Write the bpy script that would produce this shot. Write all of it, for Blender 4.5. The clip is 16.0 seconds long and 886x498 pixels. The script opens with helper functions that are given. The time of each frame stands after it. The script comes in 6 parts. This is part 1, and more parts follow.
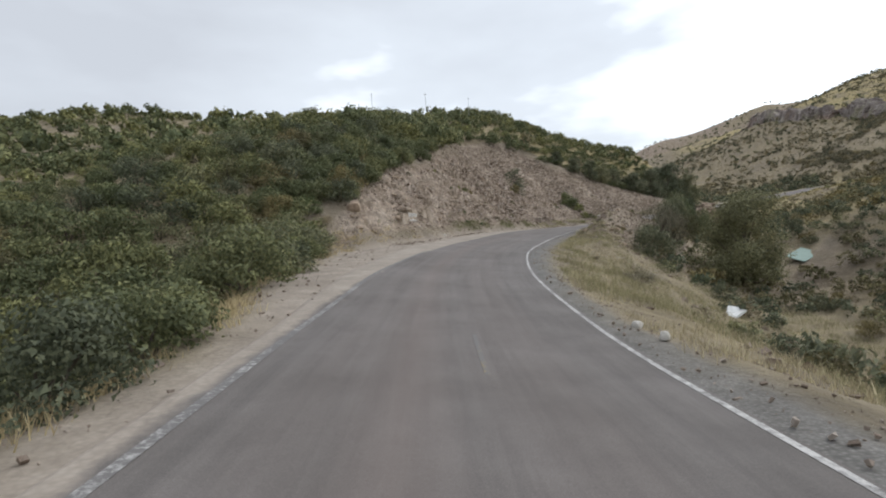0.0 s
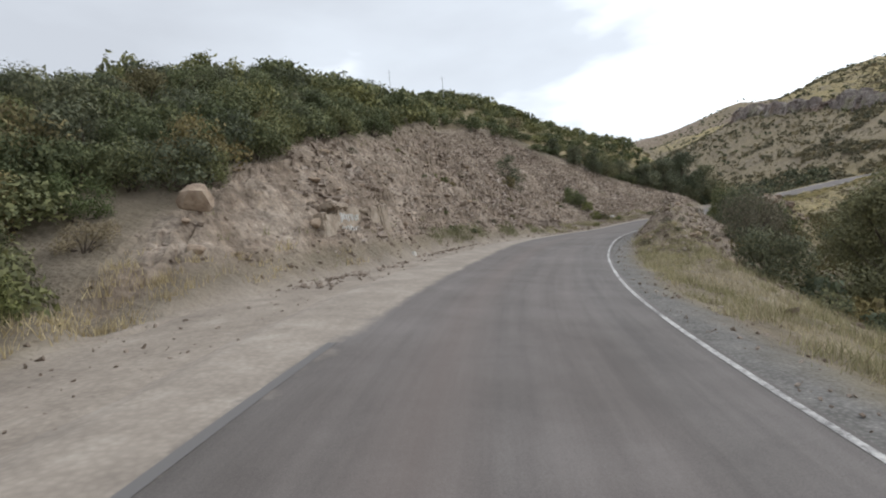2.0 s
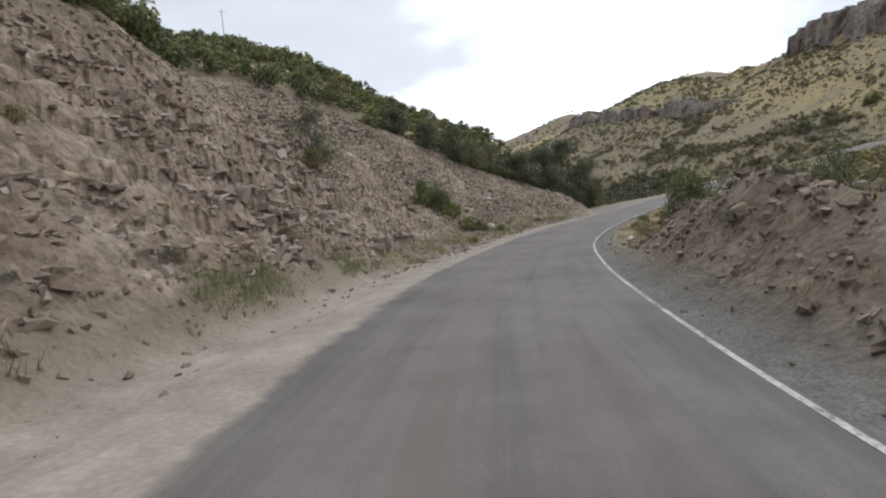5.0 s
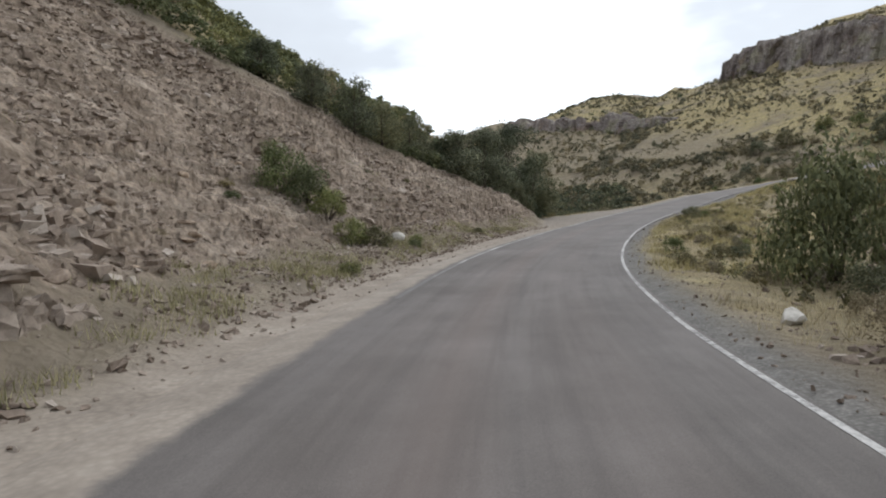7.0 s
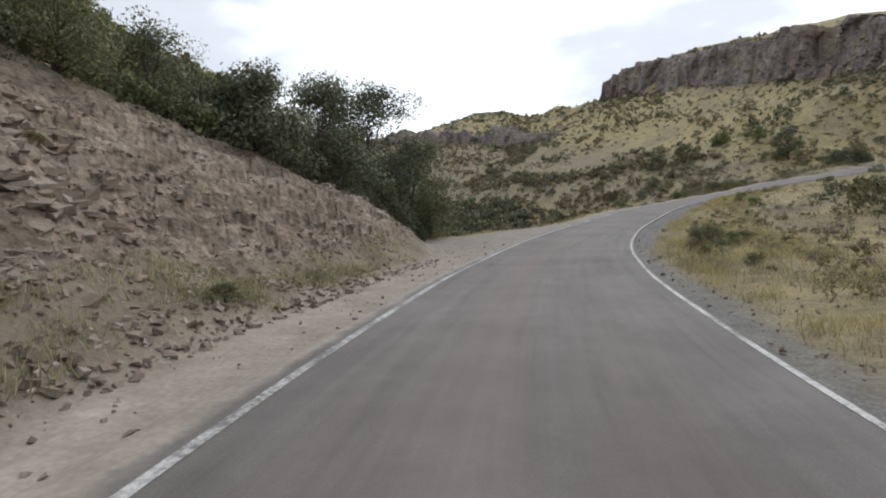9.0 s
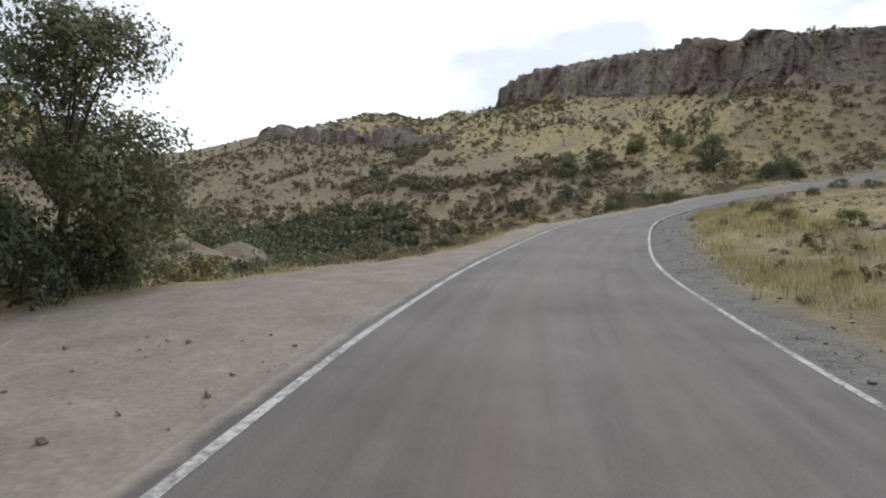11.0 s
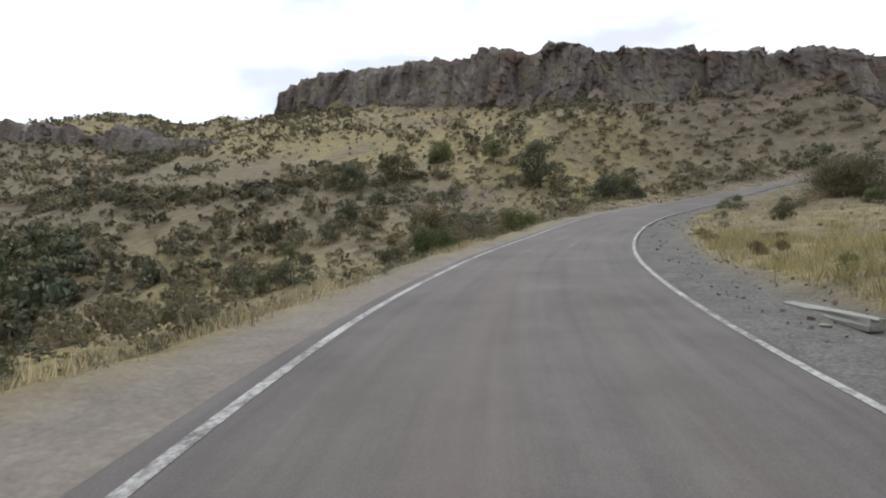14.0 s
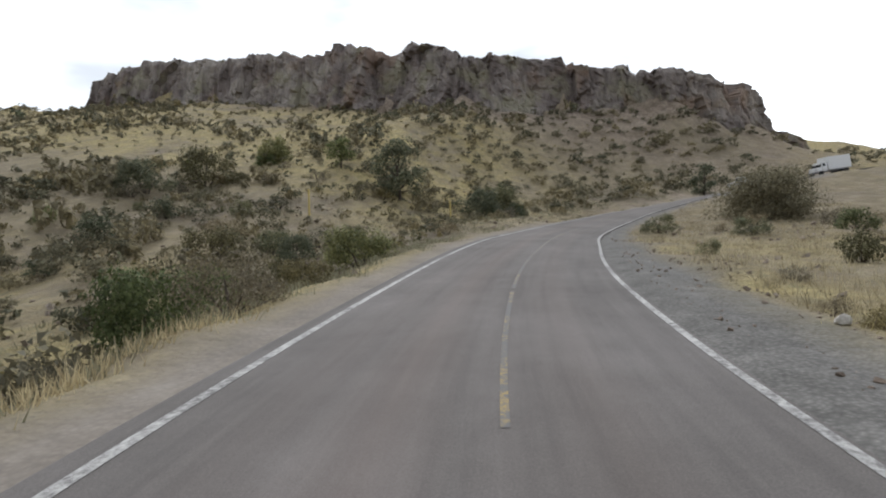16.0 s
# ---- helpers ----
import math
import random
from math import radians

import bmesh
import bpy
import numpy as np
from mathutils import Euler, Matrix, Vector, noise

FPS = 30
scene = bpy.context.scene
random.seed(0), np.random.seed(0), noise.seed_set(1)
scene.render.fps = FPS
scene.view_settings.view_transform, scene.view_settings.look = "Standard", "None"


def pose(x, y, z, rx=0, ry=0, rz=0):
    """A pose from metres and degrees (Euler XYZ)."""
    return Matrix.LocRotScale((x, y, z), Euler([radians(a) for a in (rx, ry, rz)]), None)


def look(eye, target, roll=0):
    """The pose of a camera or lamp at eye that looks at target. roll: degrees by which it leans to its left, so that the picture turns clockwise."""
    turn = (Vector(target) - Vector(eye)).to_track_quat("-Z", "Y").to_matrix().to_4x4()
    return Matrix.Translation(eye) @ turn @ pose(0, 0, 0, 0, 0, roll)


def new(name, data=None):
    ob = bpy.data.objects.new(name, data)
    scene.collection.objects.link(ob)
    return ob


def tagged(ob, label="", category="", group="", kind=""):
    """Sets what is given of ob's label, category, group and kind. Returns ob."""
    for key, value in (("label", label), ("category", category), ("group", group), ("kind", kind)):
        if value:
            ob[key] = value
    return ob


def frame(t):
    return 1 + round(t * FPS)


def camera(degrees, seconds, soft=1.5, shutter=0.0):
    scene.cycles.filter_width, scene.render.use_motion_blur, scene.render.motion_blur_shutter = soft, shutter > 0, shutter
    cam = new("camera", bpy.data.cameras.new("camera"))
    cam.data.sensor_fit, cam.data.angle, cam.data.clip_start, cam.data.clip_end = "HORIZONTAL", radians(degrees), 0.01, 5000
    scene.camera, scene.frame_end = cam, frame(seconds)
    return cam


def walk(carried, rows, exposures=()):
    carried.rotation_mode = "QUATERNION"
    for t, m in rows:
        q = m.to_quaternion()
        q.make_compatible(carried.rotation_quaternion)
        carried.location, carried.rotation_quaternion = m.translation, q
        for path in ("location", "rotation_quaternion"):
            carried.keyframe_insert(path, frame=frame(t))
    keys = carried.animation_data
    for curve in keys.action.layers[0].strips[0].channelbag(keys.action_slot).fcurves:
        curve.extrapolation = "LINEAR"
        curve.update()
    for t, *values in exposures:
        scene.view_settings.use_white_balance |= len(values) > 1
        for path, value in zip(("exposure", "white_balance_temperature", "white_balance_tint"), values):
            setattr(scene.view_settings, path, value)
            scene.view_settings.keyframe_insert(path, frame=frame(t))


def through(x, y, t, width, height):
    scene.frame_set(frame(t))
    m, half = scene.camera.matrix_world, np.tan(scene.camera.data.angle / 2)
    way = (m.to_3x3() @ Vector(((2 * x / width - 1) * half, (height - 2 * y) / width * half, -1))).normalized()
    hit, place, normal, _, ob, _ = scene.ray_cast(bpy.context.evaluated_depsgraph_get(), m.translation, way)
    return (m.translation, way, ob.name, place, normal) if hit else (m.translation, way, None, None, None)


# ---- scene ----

cam = camera(75.99, 16.0, soft=2.0)
PATH = [
    (0.0, pose(0.000, 0.000, 2.131, 89.32, 3.43, -0.04)),
    (0.5, pose(0.067, 6.184, 2.210, 89.43, 4.34, -0.16)),
    (1.0, pose(0.039, 12.389, 2.395, 89.42, 5.37, -0.65)),
    (1.5, pose(0.122, 18.468, 2.750, 89.59, 5.39, -1.37)),
    (2.0, pose(0.408, 24.552, 3.034, 89.74, 4.86, -2.64)),
    (2.5, pose(1.131, 30.578, 3.338, 89.70, 5.45, -5.13)),
    (3.0, pose(2.136, 36.806, 3.672, 89.72, 6.15, -8.08)),
    (3.5, pose(3.508, 42.819, 3.889, 89.40, 6.33, -11.22)),
    (4.0, pose(5.126, 48.488, 4.107, 89.62, 6.78, -14.52)),
    (4.5, pose(6.910, 54.005, 4.358, 89.37, 6.63, -16.62)),
    (5.0, pose(8.827, 59.426, 4.573, 89.03, 6.14, -18.31)),
    (5.5, pose(10.976, 64.765, 4.764, 88.79, 5.17, -20.00)),
    (6.0, pose(13.391, 70.114, 4.955, 88.59, 3.82, -21.79)),
    (6.5, pose(16.181, 75.552, 5.134, 88.50, 2.62, -23.73)),
    (7.0, pose(19.266, 81.280, 5.272, 88.78, 2.34, -25.94)),
    (7.5, pose(22.487, 86.745, 5.452, 88.87, 1.87, -28.22)),
    (8.0, pose(26.058, 92.118, 5.644, 89.06, 1.21, -30.92)),
    (8.5, pose(30.177, 97.523, 5.947, 89.57, 1.65, -34.29)),
    (9.0, pose(34.764, 102.889, 6.328, 90.02, 2.26, -37.64)),
    (9.5, pose(39.836, 108.094, 6.757, 90.22, 2.29, -40.56)),
    (10.0, pose(45.250, 113.080, 7.189, 90.28, 1.69, -42.98)),
    (10.5, pose(50.723, 117.742, 7.579, 90.48, 0.86, -45.33)),
    (11.0, pose(55.896, 121.767, 8.059, 90.57, 0.91, -48.56)),
    (11.5, pose(61.178, 125.320, 8.574, 90.78, 1.26, -51.97)),
    (12.0, pose(66.429, 128.551, 9.077, 91.12, 1.55, -55.23)),
    (12.5, pose(71.704, 131.485, 9.597, 91.37, 1.90, -58.74)),
    (13.0, pose(77.325, 133.999, 10.198, 91.64, 2.02, -62.11)),
    (13.5, pose(82.605, 136.147, 10.743, 91.94, 2.19, -65.56)),
    (14.0, pose(87.506, 137.894, 11.256, 92.27, 2.31, -69.04)),
    (14.5, pose(92.170, 139.144, 11.740, 92.61, 2.71, -72.38)),
    (15.0, pose(96.520, 140.087, 12.229, 92.90, 2.85, -75.70)),
    (15.5, pose(100.952, 140.735, 12.713, 93.07, 2.50, -79.25)),
    (16.0, pose(106.046, 141.194, 13.312, 93.33, 2.66, -82.89)),
]
walk(cam, PATH)


# ---- sky and light: a bright overcast ----
sky = bpy.data.worlds.new("sky")
scene.world = sky
sky.use_nodes = True
wn, wl = sky.node_tree.nodes, sky.node_tree.links
wn.clear()
w_out, w_bg = wn.new("ShaderNodeOutputWorld"), wn.new("ShaderNodeBackground")
w_sky = wn.new("ShaderNodeTexSky")
w_sky.sky_type, w_sky.sun_disc, w_sky.sun_elevation, w_sky.sun_rotation = "NISHITA", False, radians(48), radians(70)
w_scale = wn.new("ShaderNodeVectorMath")
w_scale.operation = "SCALE"
w_scale.inputs[3].default_value = .1
w_co, w_map = wn.new("ShaderNodeTexCoord"), wn.new("ShaderNodeMapping")
w_map.inputs["Scale"].default_value = (1.0, 1.0, 2.6)
w_cloud = wn.new("ShaderNodeTexNoise")
w_cloud.inputs["Scale"].default_value, w_cloud.inputs["Detail"].default_value, w_cloud.inputs["Roughness"].default_value = 1.7, 5, .52
# the cloud thins out towards the east, where the sun stands behind it
w_side = wn.new("ShaderNodeVectorMath")
w_side.operation = "DOT_PRODUCT"
w_side.inputs[1].default_value = (.9, -.06, .1)
w_add = wn.new("ShaderNodeMath")
w_add.operation = "MULTIPLY_ADD"
w_add.inputs[1].default_value = .36
w_ramp = wn.new("ShaderNodeValToRGB")
w_ramp.color_ramp.elements[0].position, w_ramp.color_ramp.elements[0].color = .36, (.35, .37, .402, 1)
w_ramp.color_ramp.elements[1].position, w_ramp.color_ramp.elements[1].color = .83, (.955, 1.0, 1.055, 1)
w_mid = w_ramp.color_ramp.elements.new(.63)
w_mid.color = (.44, .472, .512, 1)
w_mix = wn.new("ShaderNodeMix")
w_mix.data_type = "RGBA"
w_mix.inputs[0].default_value = .93
wl.new(w_co.outputs["Generated"], w_map.inputs["Vector"])
wl.new(w_map.outputs[0], w_cloud.inputs["Vector"])
wl.new(w_co.outputs["Generated"], w_side.inputs[0])
wl.new(w_side.outputs["Value"], w_add.inputs[0])
wl.new(w_cloud.outputs[0], w_add.inputs[2])
wl.new(w_add.outputs[0], w_ramp.inputs[0])
wl.new(w_sky.outputs[0], w_scale.inputs[0])
wl.new(w_scale.outputs[0], w_mix.inputs[6])
wl.new(w_ramp.outputs[0], w_mix.inputs[7])
wl.new(w_mix.outputs[2], w_bg.inputs[0])
wl.new(w_bg.outputs[0], w_out.inputs[0])
w_bg.inputs[1].default_value = 1.5
sun = new("sun", bpy.data.lights.new("sun", "SUN"))
sun.data.energy, sun.data.angle, sun.data.color = 1.0, radians(25), (.98, .99, 1.0)
sun.matrix_world = look((60, 30, 80), (0, 0, 0))
scene.view_settings.exposure = 0.32

# ---- materials ----
def material(name, rough=.9, spec=.25):
    m = bpy.data.materials.new(name)
    m.use_nodes = True
    m.node_tree.nodes["Principled BSDF"].inputs["Roughness"].default_value = rough
    m.node_tree.nodes["Principled BSDF"].inputs["Specular IOR Level"].default_value = spec
    return m


class Nodes:
    """A short way to write a material's nodes."""

    def __init__(self, m):
        self.n, self.l = m.node_tree.nodes, m.node_tree.links
        self.bsdf = self.n["Principled BSDF"]
        self.at = self.n.new("ShaderNodeTexCoord").outputs["Object"]

    def noise(self, scale, detail=4, rough=.6, at=None):
        t = self.n.new("ShaderNodeTexNoise")
        t.inputs["Scale"].default_value, t.inputs["Detail"].default_value, t.inputs["Roughness"].default_value = scale, detail, rough
        self.l.new(at or self.at, t.inputs["Vector"])
        return t.outputs[0]

    def cells(self, scale, feature="F1", out="Distance"):
        t = self.n.new("ShaderNodeTexVoronoi")
        t.feature = feature
        t.inputs["Scale"].default_value = scale
        self.l.new(self.at, t.inputs["Vector"])
        return t.outputs[out]

    def stretched(self, x, y, z):
        t = self.n.new("ShaderNodeMapping")
        t.inputs["Scale"].default_value = (x, y, z)
        self.l.new(self.at, t.inputs["Vector"])
        return t.outputs[0]

    def ramp(self, value, *stops):
        t = self.n.new("ShaderNodeValToRGB")
        e = t.color_ramp.elements
        while len(e) < len(stops):
            e.new(.5)
        for q, (p, c) in zip(e, stops):
            q.position, q.color = p, (*(c if isinstance(c, tuple) else (c, c, c)), 1)
        self.l.new(value, t.inputs[0])
        return t.outputs[0]

    def mix(self, fac, a, b, kind="MIX"):
        t = self.n.new("ShaderNodeMix")
        t.data_type, t.blend_type = "RGBA", kind
        for socket, v in ((t.inputs[0], fac), (t.inputs[6], a), (t.inputs[7], b)):
            if isinstance(v, tuple):
                socket.default_value = (*v, 1)
            elif isinstance(v, (int, float)):
                socket.default_value = v
            else:
                self.l.new(v, socket)
        return t.outputs[2]

    def math(self, op, a, b=0.0, clamp=False):
        t = self.n.new("ShaderNodeMath")
        t.operation, t.use_clamp = op, clamp
        for socket, v in zip(t.inputs, (a, b)):
            if isinstance(v, (int, float)):
                socket.default_value = v
            else:
                self.l.new(v, socket)
        return t.outputs[0]

    def attribute(self, name):
        t = self.n.new("ShaderNodeAttribute")
        t.attribute_name = name
        return t.outputs["Fac"]

    def random(self):
        return self.n.new("ShaderNodeObjectInfo").outputs["Random"]

    def island(self):
        return self.n.new("ShaderNodeNewGeometry").outputs["Random Per Island"]

    def finish(self, colour, height=None, strength=.4, distance=.05, rough=None):
        self.l.new(colour, self.bsdf.inputs["Base Color"])
        if rough is not None:
            self.l.new(rough, self.bsdf.inputs["Roughness"])
        if height is not None:
            b = self.n.new("ShaderNodeBump")
            b.inputs["Strength"].default_value, b.inputs["Distance"].default_value = strength, distance
            self.l.new(height, b.inputs["Height"])
            self.l.new(b.outputs[0], self.bsdf.inputs["Normal"])


def stone_colours(w, dark=1.0):
    a = w.ramp(w.noise(.35, 5), (.3, (.222 * dark, .174 * dark, .132 * dark)), (.5, (.325 * dark, .262 * dark, .205 * dark)), (.68, (.43 * dark, .36 * dark, .292 * dark)))
    b = w.ramp(w.noise(3.2, 6, .7), (.3, (.55, .5, .48)), (.55, (1.0, 1.0, 1.0)), (.75, (1.3, 1.22, 1.15)))
    return w.mix(1.0, a, b, "MULTIPLY")


GROUND = material("ground_earth", .95, .12)
w = Nodes(GROUND)
dirt = w.ramp(w.noise(.5, 6), (.32, (.15, .124, .095)), (.55, (.22, .183, .14)), (.72, (.31, .265, .205)))
straw = w.ramp(w.noise(1.3, 5, .7), (.3, (.245, .193, .095)), (.5, (.405, .326, .155)), (.7, (.51, .425, .215)))
straw = w.mix(w.ramp(w.noise(1.1, 6, .75), (.5, 0.0), (.66, .75)), straw, (.19, .185, .095))
straw = w.mix(.75, straw, w.ramp(w.noise(11, 6, .8), (.32, .5), (.5, 1.0), (.68, 1.4)), "MULTIPLY")
patch = w.ramp(w.noise(.055, 6, .7), (.34, .05), (.5, 1.0))
patch = w.mix(.4, patch, w.ramp(w.noise(.45, 5, .7), (.42, 0.0), (.6, 1.0)), "MULTIPLY")
wild = w.mix(w.math("MULTIPLY", patch, w.attribute("straw"), True), dirt, straw)
pebble = w.ramp(w.cells(11.0), (.0, 1.2), (.45, .98), (.8, .8))
grit = w.ramp(w.noise(.8, 6, .7), (.3, (.228, .193, .16)), (.55, (.315, .268, .222)), (.75, (.40, .35, .295)))
grit = w.mix(.6, grit, pebble, "MULTIPLY")
grey_grit = w.ramp(w.noise(1.4, 6, .75), (.3, (.135, .128, .118)), (.55, (.195, .185, .172)), (.75, (.27, .255, .235)))
grey_grit = w.mix(.8, grey_grit, w.ramp(w.cells(17.0), (.0, 1.5), (.3, 1.0), (.8, .65)), "MULTIPLY")
grit = w.mix(w.attribute("grey"), grit, grey_grit)
bare = stone_colours(w)
bare = w.mix(.55, bare, w.ramp(w.cells(1.9), (.05, 1.2), (.35, 1.0), (.7, .55)), "MULTIPLY")
strata = w.ramp(w.noise(.9, 5, .65, w.stretched(.5, .5, 3.2)), (.35, .62), (.5, 1.0), (.68, 1.2))
bare = w.mix(.55, bare, strata, "MULTIPLY")
colour = w.mix(w.attribute("rock"), wild, bare)
colour = w.mix(w.attribute("gravel"), colour, grit)
h = w.math("ADD", w.noise(2.6, 8, .72), w.math("MULTIPLY", w.cells(5.5), .5))
h = w.math("MULTIPLY", h, w.math("SUBTRACT", 1.0, w.math("MULTIPLY", w.attribute("gravel"), .8)))
w.finish(colour, h, .75, .22)

CLIFF = material("cliff_stone", .95, .12)
w = Nodes(CLIFF)
w.at = w.n.new("ShaderNodeNewGeometry").outputs["Position"]
c = w.ramp(w.noise(.085, 5, .62), (.35, (.16, .132, .122)), (.5, (.24, .206, .19)), (.62, (.33, .295, .262)))
c = w.mix(.8, c, w.ramp(w.noise(.5, 6, .7, w.stretched(1, 1, .2)), (.34, .45), (.52, 1.0), (.7, 1.45)), "MULTIPLY")
c = w.mix(w.ramp(w.noise(.12, 4), (.52, 0.0), (.64, .55)), c, (.3, .285, .19))
c = w.mix(w.ramp(w.noise(.07, 4, .6), (.55, 0.0), (.66, .6)), c, (.27, .185, .135))
w.finish(c, w.noise(.7, 8, .7, w.stretched(1, 1, .3)), .9, .8)

ASPHALT = material("asphalt", .82, .3)
w = Nodes(ASPHALT)
lat = w.attribute("lat")
c = w.ramp(w.noise(.28, 5, .6), (.3, (.108, .095, .087)), (.5, (.136, .121, .112)), (.7, (.168, .151, .141)))
c = w.mix(.5, c, w.ramp(w.noise(55, 3, .7), (.3, .62), (.5, 1.0), (.72, 1.5)), "MULTIPLY")
c = w.mix(.7, c, w.ramp(w.noise(.9, 5, .65, w.stretched(1, 1, 1)), (.35, .90), (.5, 1.0), (.68, 1.06)), "MULTIPLY")
road_at = w.n.new("ShaderNodeCombineXYZ")
w.l.new(lat, road_at.inputs[0])
w.l.new(w.math("MULTIPLY", w.attribute("run"), .035), road_at.inputs[1])
c = w.mix(.8, c, w.ramp(w.noise(2.4, 5, .65, road_at.outputs[0]), (.32, .78), (.5, 1.0), (.66, 1.16)), "MULTIPLY")
c = w.mix(w.math("MULTIPLY", w.attribute("track"), .22), c, (.19, .145, .125))
dust = w.math("ADD", w.attribute("dust"), w.math("MULTIPLY", w.math("SUBTRACT", w.noise(1.1, 6, .7), .5), 1.1))
dust = w.ramp(dust, (.35, 0.0), (.75, 1.0))
loose = w.ramp(w.noise(.8, 6, .7), (.3, (.228, .193, .16)), (.55, (.315, .268, .222)), (.75, (.40, .35, .295)))
loose = w.mix(.6, loose, w.ramp(w.cells(11.0), (.0, 1.2), (.45, .98), (.8, .8)), "MULTIPLY")
grey_loose = w.ramp(w.noise(1.4, 6, .75), (.3, (.135, .128, .118)), (.55, (.195, .185, .172)), (.75, (.27, .255, .235)))
c = w.mix(dust, c, w.mix(w.attribute("grey"), loose, grey_loose))
w.finish(c, w.noise(70, 4, .7), .35, .012)


def paint_material(name, rgb):
    m = material(name, .7, .3)
    w = Nodes(m)
    worn = w.math("ADD", w.math("MULTIPLY", w.noise(9, 6, .75), .65), w.math("MULTIPLY", w.noise(.6, 3), .4))
    worn = w.math("ADD", worn, w.attribute("dust"))
    c = w.mix(w.ramp(worn, (.55, 0.0), (.72, 1.0)), rgb, (.145, .136, .13))
    w.finish(c, w.noise(60, 3), .2, .005)
    return m


WHITE_PAINT, YELLOW_PAINT = paint_material("white_road_paint", (.5, .485, .46)), paint_material("yellow_road_paint", (.42, .29, .08))

STONE = material("loose_stone", .93, .15)
w = Nodes(STONE)
c = w.mix(1.0, stone_colours(w, 1.08), w.ramp(w.random(), (0, (.72, .70, .70)), (.5, (1.0, .97, .94)), (1, (1.3, 1.27, 1.22))), "MULTIPLY")
w.finish(c, w.noise(6, 7, .7), .6, .05)

RUBBLE = material("rubble", .93, .15)
w = Nodes(RUBBLE)
c = w.ramp(w.island(), (0, (.165, .128, .1)), (.35, (.235, .185, .147)), (.8, (.295, .24, .196)), (1, (.4, .345, .295)))
w.at = w.n.new("ShaderNodeNewGeometry").outputs["Position"]
c = w.mix(.75, c, w.ramp(w.noise(5.5, 6, .72), (.32, .62), (.5, 1.0), (.7, 1.28)), "MULTIPLY")
w.finish(c, w.noise(9, 6, .72), .8, .05)

PALE_STONE = material("pale_stone", .9, .2)
w = Nodes(PALE_STONE)
w.finish(w.ramp(w.noise(2.5, 6, .7), (.3, (.36, .33, .29)), (.6, (.58, .55, .5)), (.8, (.66, .63, .58))), w.noise(7, 6), .5, .03)


def leaf_material(name, low, mid, high, through=.25):
    m = material(name, .75, .2)
    w = Nodes(m)
    c = w.ramp(w.island(), (0, low), (.55, mid), (1, high))
    tone = w.math("FRACT", w.math("ADD", w.random(), w.attribute("tone")))
    c = w.mix(1.0, c, w.ramp(tone, (0, (.66, .72, .70)), (.5, (1.0, 1.0, 1.0)), (1, (1.36, 1.26, 1.08))), "MULTIPLY")
    c = w.mix(.6, c, w.ramp(w.noise(.5, 3), (.35, .65), (.6, 1.2)), "MULTIPLY")
    w.finish(c)
    t, s = w.n.new("ShaderNodeBsdfTranslucent"), w.n.new("ShaderNodeMixShader")
    s.inputs[0].default_value = through
    w.l.new(c, t.inputs[0])
    w.l.new(w.bsdf.outputs[0], s.inputs[1])
    w.l.new(t.outputs[0], s.inputs[2])
    w.l.new(s.outputs[0], w.n["Material Output"].inputs[0])
    return m


LEAF_OAK = leaf_material("scrub_oak_leaf", (.08, .09, .046), (.15, .163, .08), (.25, .256, .125))
LEAF_DARK = leaf_material("juniper_leaf", (.084, .091, .06), (.143, .152, .094), (.216, .22, .134))
LEAF_FRESH = leaf_material("fresh_leaf", (.085, .1, .042), (.155, .18, .075), (.25, .265, .115))
LEAF_GREY = leaf_material("dry_twig_leaf", (.13, .11, .08), (.2, .175, .125), (.30, .265, .19))
LEAF_RUST = leaf_material("rusty_leaf", (.095, .08, .045), (.165, .145, .075), (.25, .22, .115))
LEAF_SCRUB = leaf_material("olive_brown_leaf", (.125, .112, .076), (.195, .176, .115), (.275, .247, .16))
GRASS = leaf_material("dry_grass", (.24, .203, .135), (.37, .325, .22), (.5, .45, .32), .35)
GRASS_GREEN = leaf_material("weedy_grass", (.19, .176, .1), (.295, .275, .155), (.42, .385, .23), .35)
BARK = material("bark", .95, .1)
w = Nodes(BARK)
w.finish(w.ramp(w.noise(6, 6, .7, w.stretched(1, 1, .25)), (.3, (.05, .04, .032)), (.6, (.12, .098, .08)), (.8, (.18, .155, .13))), w.noise(14, 5, .7, w.stretched(1, 1, .3)), .8, .03)


def plain_material(name, rgb, rough=.6, spec=.4, metal=0.0, spread=.12):
    m = material(name, rough, spec)
    m.node_tree.nodes["Principled BSDF"].inputs["Metallic"].default_value = metal
    w = Nodes(m)
    lo, hi = tuple(v * (1 - spread) for v in rgb), tuple(min(1, v * (1 + spread)) for v in rgb)
    c = w.mix(.35, w.ramp(w.noise(3, 5, .65), (.3, lo), (.7, hi)), w.ramp(w.noise(30, 4, .7), (.35, lo), (.65, hi)))
    w.finish(c, w.noise(40, 3), .15, .004)
    return m

